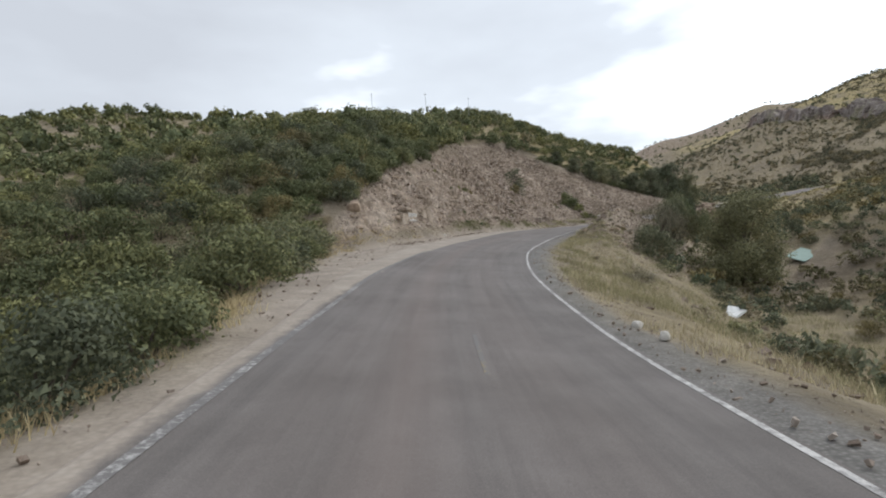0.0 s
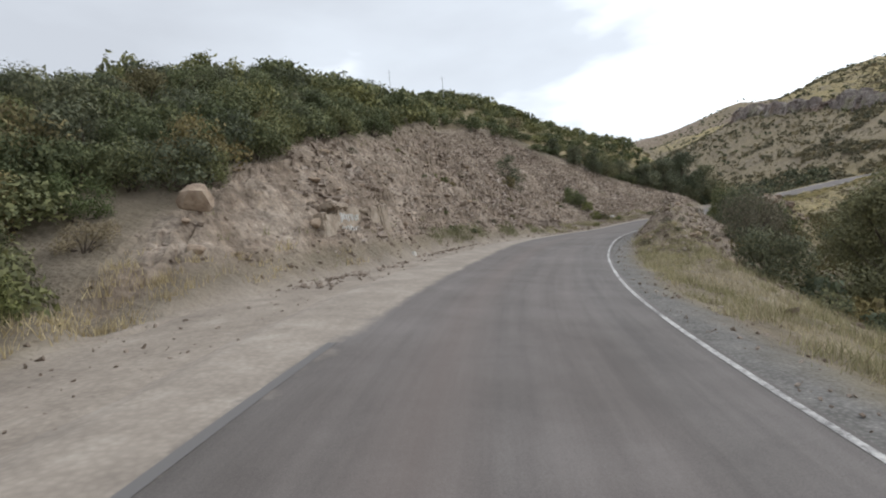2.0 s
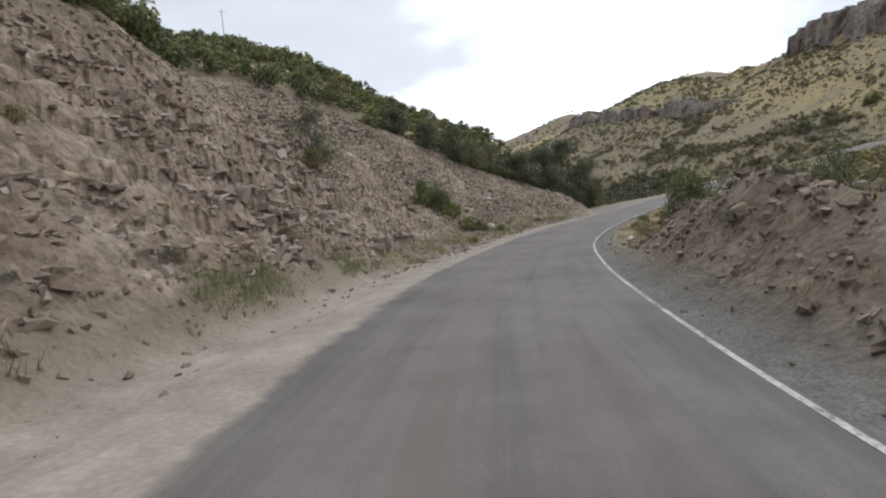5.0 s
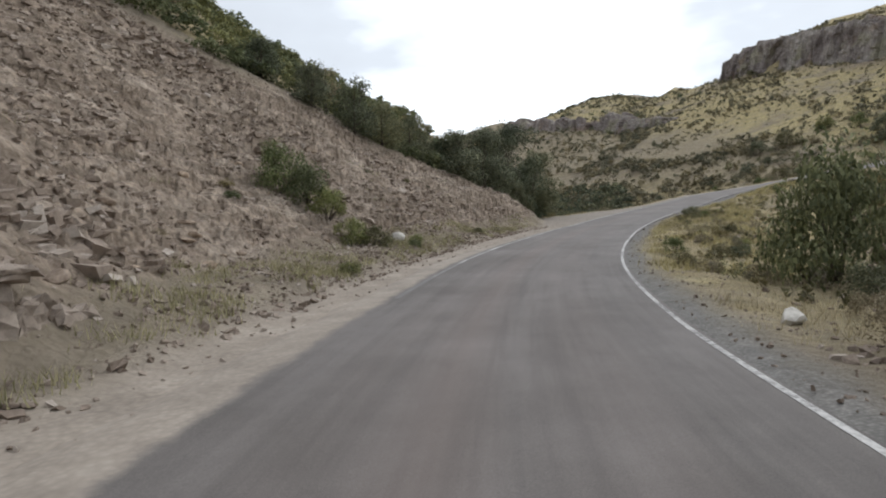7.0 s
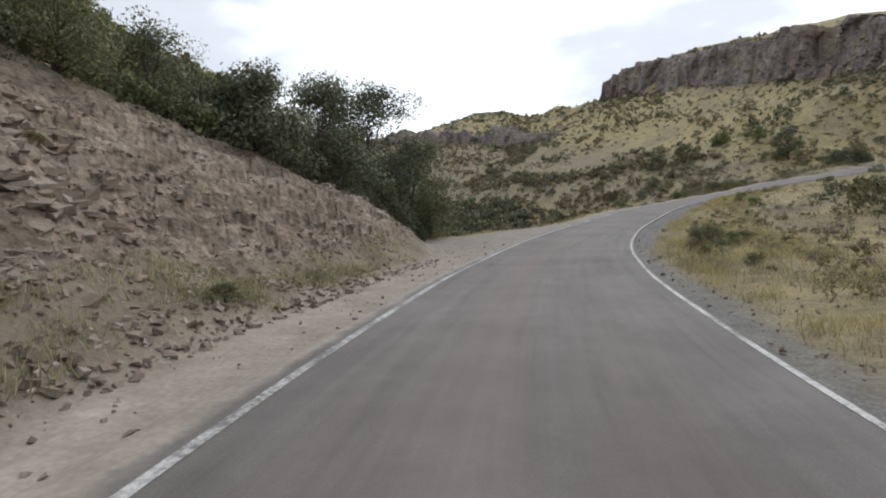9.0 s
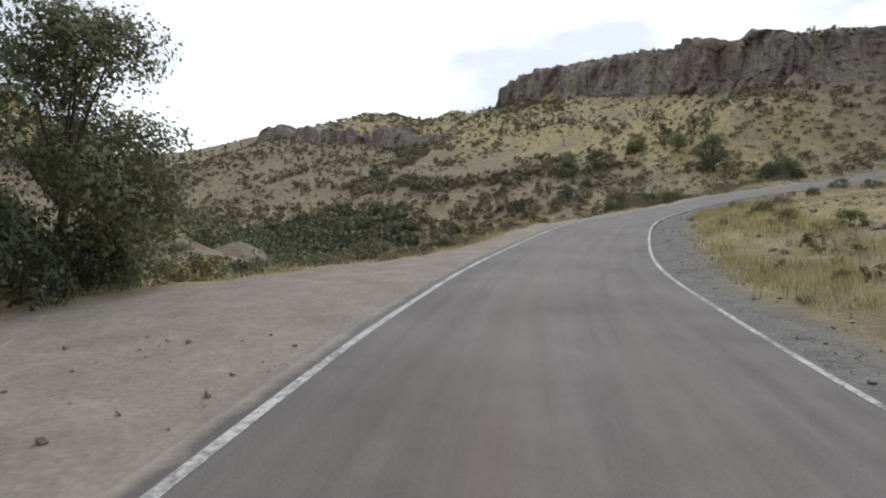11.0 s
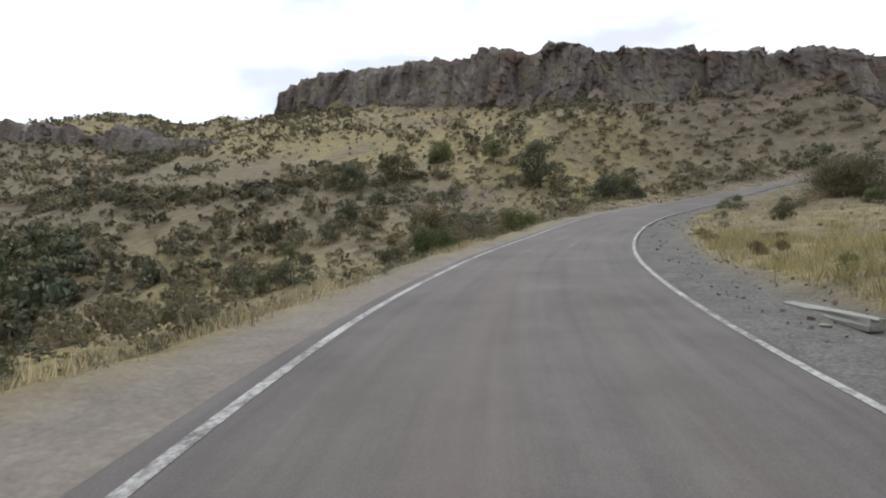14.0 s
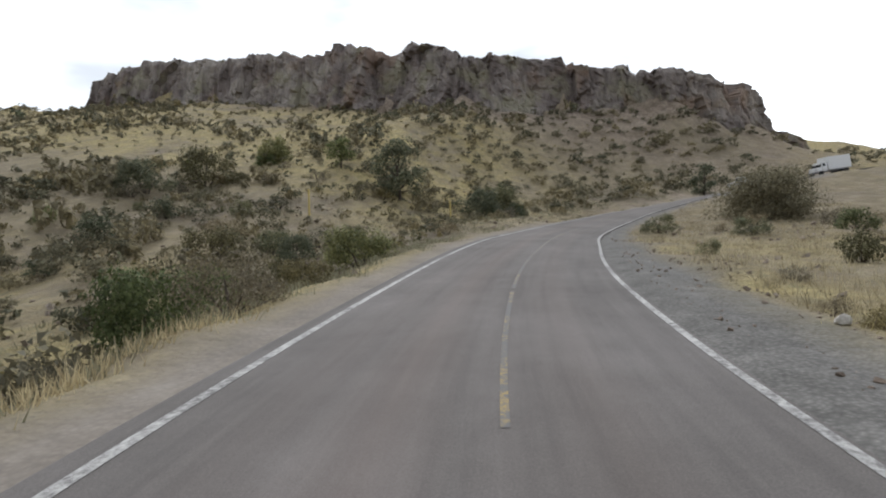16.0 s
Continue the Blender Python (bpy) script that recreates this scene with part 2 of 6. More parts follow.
# ---- lie of the land ----
# centreline of the road: x, y, z, crossfall (rise per metre to the right)
ROAD = np.array([
    (-3.00, -75.00, -1.50, -0.040), (-1.00, -40.00, -0.80, -0.045), (0.10, -18.00, -0.30, -0.050), (0.27, 0.02, -0.02, -0.060),
    (0.15, 12.48, 0.25, -0.094), (0.51, 24.65, 0.89, -0.087), (2.24, 36.88, 1.52, -0.110), (5.24, 48.54, 1.95, -0.120),
    (8.93, 59.47, 2.42, -0.109), (13.53, 70.12, 2.81, -0.069), (19.43, 81.25, 3.13, -0.042), (26.29, 92.05, 3.51, -0.024),
    (35.05, 102.79, 4.19, -0.044), (45.64, 112.82, 5.04, -0.035), (56.39, 121.36, 5.92, -0.023), (66.90, 128.11, 6.93, -0.033),
    (77.73, 133.58, 8.05, -0.043), (92.47, 138.86, 9.95, -0.030), (106.27, 141.43, 11.47, -0.011), (119.43, 141.62, 13.08, -0.012),
    (132.38, 140.21, 14.80, -0.074), (145.47, 137.91, 16.29, -0.101), (158.90, 133.50, 18.11, -0.098)])
ROAD_ON = np.array([(170.83, 127.20, 20.16, -0.055), (181.15, 118.31, 22.34, -0.012), (189.99, 107.31, 24.61, 0.015), (197.4, 92.9, 26.8, 0.01), (204.9, 70.9, 29.2, 0.0)])
HALF = 3.29     # from the centreline to either edge line


def half_at(s):
    """The road narrows a little towards its upper end."""
    return np.interp(s, [150, 182], [HALF, 2.9])


def spline(points, step):
    """A smooth line through the points, sampled about every step metres."""
    p = np.vstack([2 * points[0] - points[1], points, 2 * points[-1] - points[-2]])
    out = []
    for i in range(1, len(p) - 2):
        n = max(2, int(np.linalg.norm(p[i + 1, :2] - p[i, :2]) / step))
        u = np.linspace(0, 1, n, endpoint=False)[:, None]
        a, b, c, d = p[i - 1], p[i], p[i + 1], p[i + 2]
        out.append(.5 * (2 * b + (c - a) * u + (2 * a - 5 * b + 4 * c - d) * u ** 2 + (3 * b - a - 3 * c + d) * u ** 3))
    return np.vstack(out + [points[-1:]])


LINE = spline(np.vstack([ROAD, ROAD_ON]), .5)
LINE_S = np.concatenate([[0], np.cumsum(np.linalg.norm(np.diff(LINE[:, :2], axis=0), axis=1))])
LINE_S -= LINE_S[np.abs(LINE[:, 1]).argmin()]           # 0 where the walk begins
# marks along the road, a little closer together than metres in the first bend
MARK_AT = (0.0, 24.6, 49.0, 60.6, 72.2, 84.8, 97.6, 111.5, 126.0, 139.8, 152.3, 164.4, 194.1, 327.4)
MARK = (0.0, 23.2, 46.2, 57.2, 68.8, 81.7, 95.0, 110.1, 126.3, 140.7, 153.5, 165.5, 194.2, 327.4)
LINE_S = np.where(LINE_S < 0, LINE_S, np.where(LINE_S > MARK_AT[-1], LINE_S - MARK_AT[-1] + MARK[-1], np.interp(LINE_S, MARK_AT, MARK)))
LINE_T = np.gradient(LINE[:, :2], axis=0)
LINE_T /= np.linalg.norm(LINE_T, axis=1)[:, None]


def along(x, y):
    """Distance along the road and to the right of its centreline, and the road's height and crossfall there."""
    x, y = np.atleast_1d(np.asarray(x, float)), np.atleast_1d(np.asarray(y, float))
    s, l, z, k = (np.zeros(x.shape) for _ in range(4))
    for i in range(0, len(x), 20000):
        c = slice(i, i + 20000)
        j = np.full(len(x[c]), 0)
        best = np.full(len(x[c]), 1e18)
        for first in range(0, len(LINE), 100):
            d = (x[c][:, None] - LINE[None, first:first + 100, 0]) ** 2 + (y[c][:, None] - LINE[None, first:first + 100, 1]) ** 2
            m = d.argmin(1)
            v = d[np.arange(len(m)), m]
            j, best = np.where(v < best, m + first, j), np.minimum(v, best)
        t, dx, dy = LINE_T[j], x[c] - LINE[j, 0], y[c] - LINE[j, 1]
        s[c] = LINE_S[j] + dx * t[:, 0] + dy * t[:, 1]
        l[c] = np.sign(dx * t[:, 1] - dy * t[:, 0]) * np.sqrt(best)
        z[c], k[c] = np.interp(s[c], LINE_S, LINE[:, 2]), np.interp(s[c], LINE_S, LINE[:, 3])
    return s, l, z, k


def on_road(s, l, up=0.0):
    """The place at s metres along the road and l to its right."""
    i = np.interp(s, LINE_S, np.arange(len(LINE)))
    p = np.array([np.interp(i, np.arange(len(LINE)), LINE[:, n]) for n in range(4)])
    t = np.array([np.interp(i, np.arange(len(LINE)), LINE_T[:, n]) for n in range(2)])
    t /= np.linalg.norm(t, axis=0)
    return np.stack([p[0] + t[1] * l, p[1] - t[0] * l, p[2] + p[3] * np.clip(l, -4.3, 4.3) + up], -1)


RNG = np.random.RandomState(7)
LATTICE = RNG.rand(256, 256)


def grain(x, y, size, seed=0):
    """Smooth value noise, -1 to 1, with features of that size."""
    x, y = np.asarray(x, float) / size + seed * 17.3, np.asarray(y, float) / size + seed * 9.1
    i, j = np.floor(x).astype(int), np.floor(y).astype(int)
    u, v = x - i, y - j
    u, v = u * u * (3 - 2 * u), v * v * (3 - 2 * v)
    a, b = LATTICE[i % 256, j % 256], LATTICE[(i + 1) % 256, j % 256]
    c, d = LATTICE[i % 256, (j + 1) % 256], LATTICE[(i + 1) % 256, (j + 1) % 256]
    return 2 * ((a * (1 - u) + b * u) * (1 - v) + (c * (1 - u) + d * u) * v) - 1


def fractal(x, y, size, octaves=4, seed=0):
    return sum(grain(x, y, size / 2 ** o, seed + o) * .55 ** o for o in range(octaves))


def facets(u, v, su, sv, seed):
    """Tilted flat facets with sharp steps between them, about -1 to 1."""
    u, v = np.asarray(u, float) / su + 31.7 * seed, np.asarray(v, float) / sv + 13.1 * seed
    i, j = np.floor(u).astype(int), np.floor(v).astype(int)
    best, out = np.full(np.shape(u), 9.0), np.zeros(np.shape(u))
    for di in (-1, 0, 1):
        for dj in (-1, 0, 1):
            p, q = (i + di) % 256, (j + dj) % 256
            du, dv = u - (i + di + LATTICE[p, q]), v - (j + dj + LATTICE[q, p])
            d = du * du + dv * dv
            h = 1.6 * LATTICE[(p + 91) % 256, q] - .8 + du * (1.2 * LATTICE[p, (q + 57) % 256] - .6) + dv * (1.2 * LATTICE[(p + 17) % 256, (q + 33) % 256] - .6)
            out, best = np.where(d < best, h, out), np.minimum(d, best)
    return out


def ledges(u, v, su, sv, seed):
    """For each place how far it lies past the middle of its block, in the units of v: taken off a slope it leaves steps."""
    a, b = np.asarray(u, float) / su + 23.9 * seed, np.asarray(v, float) / sv + 11.3 * seed
    i, j = np.floor(a).astype(int), np.floor(b).astype(int)
    best, out = np.full(np.shape(a), 9.0), np.zeros(np.shape(a))
    for di in (-1, 0, 1):
        for dj in (-1, 0, 1):
            p, q = (i + di) % 256, (j + dj) % 256
            du, dv = a - (i + di + LATTICE[p, q]), b - (j + dj + LATTICE[q, p])
            d = np.maximum(np.abs(du), np.abs(dv)) + .2 * (np.abs(du) + np.abs(dv))
            out, best = np.where(d < best, dv + .35 * (LATTICE[(p + 71) % 256, q] - .5), out), np.minimum(d, best)
    return out * sv


def ease(v, a, b):
    u = np.clip((v - a) / (b - a), 0, 1)
    return u * u * (3 - 2 * u)


def softmax(a, b, k):
    h = np.clip(.5 + .5 * (a - b) / k, 0, 1)
    return b * (1 - h) + a * h + k * h * (1 - h)


def cliff_line(y):
    """East coordinate of the mesa's rock wall, and the height of its foot."""
    x = np.interp(y, [40, 75, 100, 150, 215, 275, 300, 340], [290, 258, 240, 233, 262, 290, 300, 314])
    z = np.interp(y, [40, 90, 150, 275, 340], [43.5, 46.5, 51.8, 81.5, 90])
    return x + 3.0 * grain(y, y * 0, 17, 3) + 1.6 * grain(y, y * 0, 6, 4), z


def hills(x, y):
    """The natural land away from the road."""
    base = -4 + .03 * (y - 60) + .035 * np.clip(x - 60, 0, 400) + np.clip(-y - 20, 0, 4000) * .02
    # valley inside the bend
    base = base + 1.4 * ease(x, 50, 110)
    # mesa
    cx, cz = cliff_line(y)
    d = (cx - x) * .92
    low = cz - .46 * np.clip(d, 0, 900) + 3 * ease(d, 60, 110) + 2.3 * np.exp(-((d - 45) / 45) ** 2) * ease(y, 125, 160) * (1 - ease(y, 225, 260))
    low = low + np.clip(4.2 * np.exp(-np.clip(d, 0, 90) / 7) * (grain(y, 0 * y, 13, 7) + .6 * grain(y, 0 * y, 4, 8) + .2), 0, 4.5)
    wall = np.interp(y, [90, 140, 190, 300], [11.0, 12.5, 15.5, 14.5]) + 1.0 * grain(x, y, 9, 5) + 1.0 * grain(x, y, 4, 6)
    north = 1 - ease(y, 268, 298)
    south = ease(y, 70, 92)
    wall = wall * north * (.35 + .65 * south)
    top = cz + wall + .35 * np.clip(-d - 6, 0, 105) + .03 * np.clip(-d - 111, 0, 300)
    mesa = np.where(d > 0, low, np.minimum(cz + np.clip(-d - 4.5, 0, 100) * 7, top))
    mesa = mesa - 24 * ease(y, 345, 460) - 20 * ease(-y, -40, 60)
    # far ridges to the north
    def ridge(ax, ay, az, bx, by, bz, slope, cap):
        vx, vy = bx - ax, by - ay
        u = np.clip(((x - ax) * vx + (y - ay) * vy) / (vx * vx + vy * vy), 0, 1)
        q = np.hypot(x - ax - u * vx, y - ay - u * vy)
        return az + (bz - az) * u - slope * np.maximum(0, q - cap) - .1 * np.minimum(q, cap)
    far = ridge(310, 400, 103, 420, 520, 142, .42, 12)
    far = softmax(far, ridge(330, 480, 100, 235, 640, 80, .4, 15), 8)
    far = softmax(far, ridge(400, 690, 143, 480, 705, 151, .45, 15), 6)
    far = softmax(far, ridge(285, 708, 110, 400, 690, 143, .45, 12), 6)
    far = softmax(far, ridge(560, 720, 184, 680, 740, 212, .45, 15), 6)
    far = softmax(far, ridge(34, 158, 24, 40, 240, 36, .42, 5), 5)
    far = softmax(far, ridge(40, 240, 36, 88, 345, 52, .42, 6), 5)
    far = softmax(far, ridge(160, 620, 78, -100, 800, 90, .3, 20), 8)
    green = ridge(-175, 85, 24.5, -75, 140, 36.6, .3, 10)
    green = softmax(green, ridge(-75, 140, 36.6, 8, 150, 34.4, .32, 8), 5)
    green = softmax(green, ridge(8, 150, 34.4, 36, 152, 27, .42, 6), 4)
    green = softmax(green, ridge(36, 152, 27, 53, 176, 27, .6, 4), 4)
    z = softmax(softmax(softmax(base, mesa, 5), far, 8), green, 4)
    # level ground beyond the pull-out, with a heap of dug earth on it
    level = ease(1 - np.hypot((x - 88) / 17, (y - 168) / 26), 0, .45)
    z = z * (1 - level) + 6.5 * level
    z = z + 3.6 * np.exp(-np.hypot((x - 85) / 4.2, (y - 175.5) / 3.4) ** 1.6)
    r = np.hypot(x - 60, y - 80)
    z = z + fractal(x, y, 60, 3, 11) * (1.2 + 2.5 * ease(r, 200, 600)) + fractal(x, y, 9, 3, 21) * .35
    behind = np.clip(-y - 30, 0, 1000)
    return z + 14 * ease(behind, 20, 200) + 25 * ease(r, 900, 2200)


def table(s, *pairs):
    return np.interp(s, [p[0] for p in pairs], [p[1] for p in pairs])


def land(x, y, detail=True):
    """Height of the ground, and how much of it is road gravel and bare cut rock."""
    shape = np.shape(x)
    x, y = np.ravel(np.asarray(x, float)), np.ravel(np.asarray(y, float))
    wild = hills(x, y)
    near = (np.abs(x - 70) < 210) & (np.abs(y - 55) < 175)
    z, gravel, rock = wild.copy(), np.zeros(len(x)), np.zeros(len(x))
    xs, ys = x[near], y[near]
    s, l, zr, k = along(xs, ys)
    crown = zr + k * np.clip(l, -4.3, 4.3)
    # to the left
    half = half_at(s)
    a = -l - half
    wide = table(s, (-60, 1.2), (0, 1.0), (9, 1.3), (16, 2.3), (22, 3.2), (28, 4.5), (34, 4.3), (42, 3.6), (60, 2.6), (88, 2.5), (110, 2.3), (122, 2.4), (131, 2.8), (140, 3.5), (147, 6.0), (152, 9.0), (157, 7.0), (160, 4.8), (163, 3.2), (168, 2.2), (185, 1.8), (200, 1.5))
    wide = wide + .5 * grain(s, l, 7, 31)
    h14 = table(s, (-60, -3), (0, -3.2), (22, -2.4), (32, .8), (42, 5.1), (50, 7.3), (56, 8.5), (64, 9.1), (70, 9.9), (77, 10.2), (87, 10.7), (98, 10.8), (106, 9.7), (116, 9.0), (124, 8.0), (131, 6.6), (140, 4.4), (147, 2.6), (153, .6), (158, -.8), (168, -1.7), (180, -2.7), (198, -3.0), (215, -1.4), (240, .5), (270, 2.5), (320, 3))
    rise = table(s, (-60, .15), (20, .25), (34, .3), (45, .41), (52, .5), (60, .67), (82, .7), (92, .45), (110, .36), (124, .42), (150, .1), (158, 0), (165, 0), (215, .05), (240, .3), (300, .4))
    natural = h14 + rise * (a - 11) * (a > 11)
    drop = h14 * ease(a, wide, wide + 6) + rise * np.clip(a - 11, 0, None)
    steep = table(s, (30, .8), (45, 1.12), (60, 1.15), (68, 1.05), (82, 1.03), (91, .85), (98, .68), (111, .7), (116, .8), (126, .8), (140, .9), (152, .6), (235, .8))
    # an apron of loose stone lies before the face
    apron = table(s, (80, 0), (91, 1.2), (98, 3.4), (111, 3.3), (116, 1.8), (121, 1.7), (126, 2.4), (132, 1.2), (142, 0))
    past = np.clip(a - wide, 0, None)
    cut = np.clip(past - apron, 0, None) * steep + .2 * np.minimum(past, apron) + .12 * np.clip(past, 0, 1)
    bank = np.minimum(cut, natural - .3 * np.clip(11 - a, 0, 11) * (h14 > 1))
    mix = ease(h14, .2, 2.2)
    left = np.where(a < wide, -.04 * np.clip(a, 0, 1), mix * bank + (1 - mix) * drop)
    left = np.where(a > wide, left, np.minimum(left, .02))
    out_l = ease(a, 13, 40)
    # to the right
    b = l - half
    edge = table(s, (-60, 1.0), (60, 1.0), (88, .75), (140, .8), (165, 1.6), (200, 2.2), (240, 1.2)) + .25 * grain(s, l, 5, 33)
    r8 = table(s, (-60, -1.0), (0, -1.3), (25, -1.6), (46, -1.1), (58, .2), (66, 2.2), (74, 2.95), (82, 2.0), (89, .2), (100, -.5), (115, -.1), (140, .2), (156, .2), (168, .6), (185, .6), (196, .1), (206, -.3), (215, -.3), (240, -.3), (300, -1))
    fall = table(s, (-60, -.35), (0, -.45), (45, -.56), (58, -.62), (70, -.78), (80, -.62), (90, -.32), (105, -.24), (125, -.22), (145, -.14), (165, .0), (185, .03), (200, .0), (240, -.04), (255, -.12), (310, -.3))
    reach = table(s, (52, 5.6), (60, 4.2), (84, 4.2), (92, 5.6))
    right = np.where(b < edge, -.05 * np.clip(b, 0, 2), r8 * ease(b, edge - .4, reach) + fall * np.clip(b - reach + .6, 0, None))
    out_r = ease(b, 12, 42)
    side = np.where(l < 0, left, right)
    out = np.where(l < 0, out_l, out_r)
    on = (l < half + .18) & (l > -half - .55)
    loose = np.where(l < 0, 1 - ease(a, wide - .5, wide + .8), 1 - ease(b, edge - .3, edge + .9)) * (s < 300)
    face = np.where(l < 0, ease(cut - .5, 0, 1.2) * (1 - ease(cut - natural, -1.2, .8)) * mix, table(s, (52, 0), (60, .5), (70, .7), (80, .4), (90, 0)) * (b > edge))
    zz = crown + side
    zz = np.where((a < 1.5) & (a > .26), crown - .07, zz)
    if detail:
        # broken blocks and ledges, with slides of loose stone between them
        broken = .4 + .6 * ease(grain(s, a, 6, 46) + .5 * grain(s, a, 2.3, 47), -.35, .25)
        su, sa = s + .45 * grain(xs, ys, 1.3, 55), a + .25 * grain(xs, ys, .9, 56)
        block = -steep * (.5 * ledges(su + .25 * sa, sa + .12 * su, 2.3, .95, 48) + .22 * ledges(su, sa - .1 * su, 1.1, .42, 49)) + .16 * facets(s, 1.3 * a, 1.2, .8, 50)
        crag = np.abs(grain(xs + .7 * zz, ys + .5 * zz, 2.6, 41)) * .9 + np.abs(grain(xs, ys + zz * .8, 1.1, 42)) * .45 + grain(xs, ys, .8, 43) * .16
        rung = (zz + .5 * grain(xs, ys, 4, 44) + .22 * grain(xs, ys, 1.3, 45)) / .95
        zz = zz + face * .3 * (ease(rung % 1.0, .3, .75) - rung % 1.0)
        zz = zz + face * ((crag - .55) * .35 + block * broken) * np.where(l < 0, ease(a, wide, wide + 1.5), .4)
        zz = zz + (~on) * (1 - loose) * (fractal(xs, ys, 3.0, 3, 51) * .16) + (~on) * loose * grain(xs, ys, .9, 53) * .025
    # a heap of quarried rock inside the bend
    zz = zz + 3.9 * np.exp(-((xs - 41.4) / 3.4) ** 2 - ((ys - 87.6) / 3.6) ** 2) * ease(l, 6, 9)
    zz = np.where(on, crown - .12, zz)
    z[near] = zz * (1 - out) + wild[near] * out
    gravel[near], rock[near] = loose * (1 - out), face * (1 - out)
    return z.reshape(shape), gravel.reshape(shape), rock.reshape(shape)

# ---- building blocks ----
def mesh_from(name, verts, faces, mat, smooth=False):
    """A mesh from vertices, which may carry normals and a tone, and an array of faces that all have as many corners."""
    me = bpy.data.meshes.new(name)
    verts, faces = np.asarray(verts, np.float32), np.asarray(faces, np.int32)
    extra = verts[:, 3:] if verts.shape[-1] > 3 else None
    verts = np.ascontiguousarray(verts[..., :3]).reshape(-1, 3)
    n, k = faces.shape
    me.vertices.add(len(verts))
    me.vertices.foreach_set("co", verts.ravel())
    me.loops.add(n * k)
    me.loops.foreach_set("vertex_index", faces.ravel())
    me.polygons.add(n)
    me.polygons.foreach_set("loop_start", np.arange(0, n * k, k, dtype=np.int32))
    me.polygons.foreach_set("use_smooth", np.full(n, smooth or extra is not None))
    me.materials.append(mat)
    if extra is not None:
        me.attributes.new("custom_normal", "FLOAT_VECTOR", "POINT").data.foreach_set("vector", np.ascontiguousarray(extra[:, :3]).ravel())
        if extra.shape[1] > 3:
            values(me, "tone", extra[:, 3])
    me.update(calc_edges=True)
    return me


def part(name, data, mat=None, parent=None, label=""):
    """One mesh object, from a mesh or a bmesh, under a thing or a part."""
    if isinstance(data, bmesh.types.BMesh):
        bm, data = data, bpy.data.meshes.new(name)
        bm.to_mesh(data)
        bm.free()
        data.materials.append(mat)
    ob = new(name, data)
    if parent is not None:
        ob.parent = parent
    return tagged(ob, label=label) if label else ob


def values(me, name, data):
    me.attributes.new(name, "FLOAT", "POINT").data.foreach_set("value", np.asarray(data, np.float32).ravel())


def ribbon(s, ls, up):
    """Vertices and faces of a strip along the road: distances s, offsets ls to the right, each with its height over the road."""
    rows = [on_road(s, np.full(len(s), l) if np.isscalar(l) else l, u) for l, u in zip(ls, up)]
    v = np.stack(rows, 1)
    n, m = len(s), len(ls)
    i, j = np.meshgrid(np.arange(n - 1), np.arange(m - 1), indexing="ij")
    a = (i * m + j).ravel()
    return v.reshape(-1, 3), np.stack([a, a + 1, a + m + 1, a + m], 1)


# ---- the ground: one sheet out to the horizon ----
def axis(lo, hi, step, grow, end):
    mid = np.arange(lo, hi, step)
    out, d = [], step
    while sum(out) < end:
        d *= grow
        out.append(d)
    o = np.cumsum(out)
    return np.concatenate([lo - o[::-1], mid, hi - step + o])


def build_ground():
    gx, gy = axis(-26, 130, .8, 1.06, 2600), axis(-8, 158, .8, 1.06, 2600)
    X, Y = np.meshgrid(gx, gy)
    Z, gravel, rock = land(X, Y)
    cut = np.where(rock > .01)
    s, l, _, _ = along(X[cut], Y[cut])
    Z[cut] -= .5 * ease(rock[cut], .1, .6) * (l < 0) * (s > 31) * (s < 151)
    n, m = X.shape
    a = (np.arange(n - 1)[:, None] * m + np.arange(m - 1)[None]).ravel()
    me = mesh_from("ground", np.stack([X, Y, Z], -1), np.stack([a, a + 1, a + m + 1, a + m], 1), GROUND, True)
    values(me, "gravel", gravel)
    near = np.where(gravel > .01)
    grey = np.zeros(X.shape)
    s, l, _, _ = along(X[near], Y[near])
    grey[near] = np.where(l > 0, 1, .3 * ease(s, 132, 150))
    values(me, "grey", grey)
    cx, _ = cliff_line(Y)
    reach = np.interp(Y, [70, 150, 185, 300], [-48, -40, -20, -14])
    scree = ease(X - cx, reach, 2) * (1 - ease(X - cx, 8, 14)) * ease(Y, 55, 80) * (1 - ease(Y, 298, 310))
    values(me, "rock", np.maximum(np.maximum(rock, scree * np.clip(.75 + .8 * fractal(X, Y, 14, 3, 37), 0, 1)), ease(Y, 520, 640) * np.clip(.5 + fractal(X, Y, 45, 4, 39), 0, .9)))
    straw = ease(X + .4 * Y, 40, 110) * .5 + .12 * ease(X + .4 * Y, 150, 230) + .35
    slope = ease(X, 120, 150) * ease(Y, 60, 100) * (1 - ease(X - cx, 4, 16))
    upper = ease(X - cx, -88, -58) * ease(Y + 5 * grain(X, Y, 16, 38), 128, 158)
    straw = straw * (1 - slope * (1 - .3 - 1.0 * upper))
    straw = straw * (1 - .62 * ease(Y, 520, 640))
    beside = np.where((np.abs(X - 30) < 60) & (np.abs(Y - 85) < 70))
    s, l, _, _ = along(X[beside], Y[beside])
    straw[beside] *= 1 - .85 * ease(s, 28, 36) * (1 - ease(s, 140, 150)) * (l < 0) * (1 - ease(-l, 12, 15))
    straw[beside] *= 1 - .7 * ease(s, 52, 62) * (1 - ease(s, 86, 96)) * (l > 0) * (1 - ease(l, 12, 16))
    straw *= 1 - .95 * (1 - ease(np.hypot((X - 85) / 7.5, (Y - 175) / 6.5), .7, 1.1))
    values(me, "straw", np.clip(straw, 0, 1))
    return tagged(new("ground", me), "dry stony hillside ground with yellow grass and a raw cut bank", "ground", kind="structure")


build_ground()


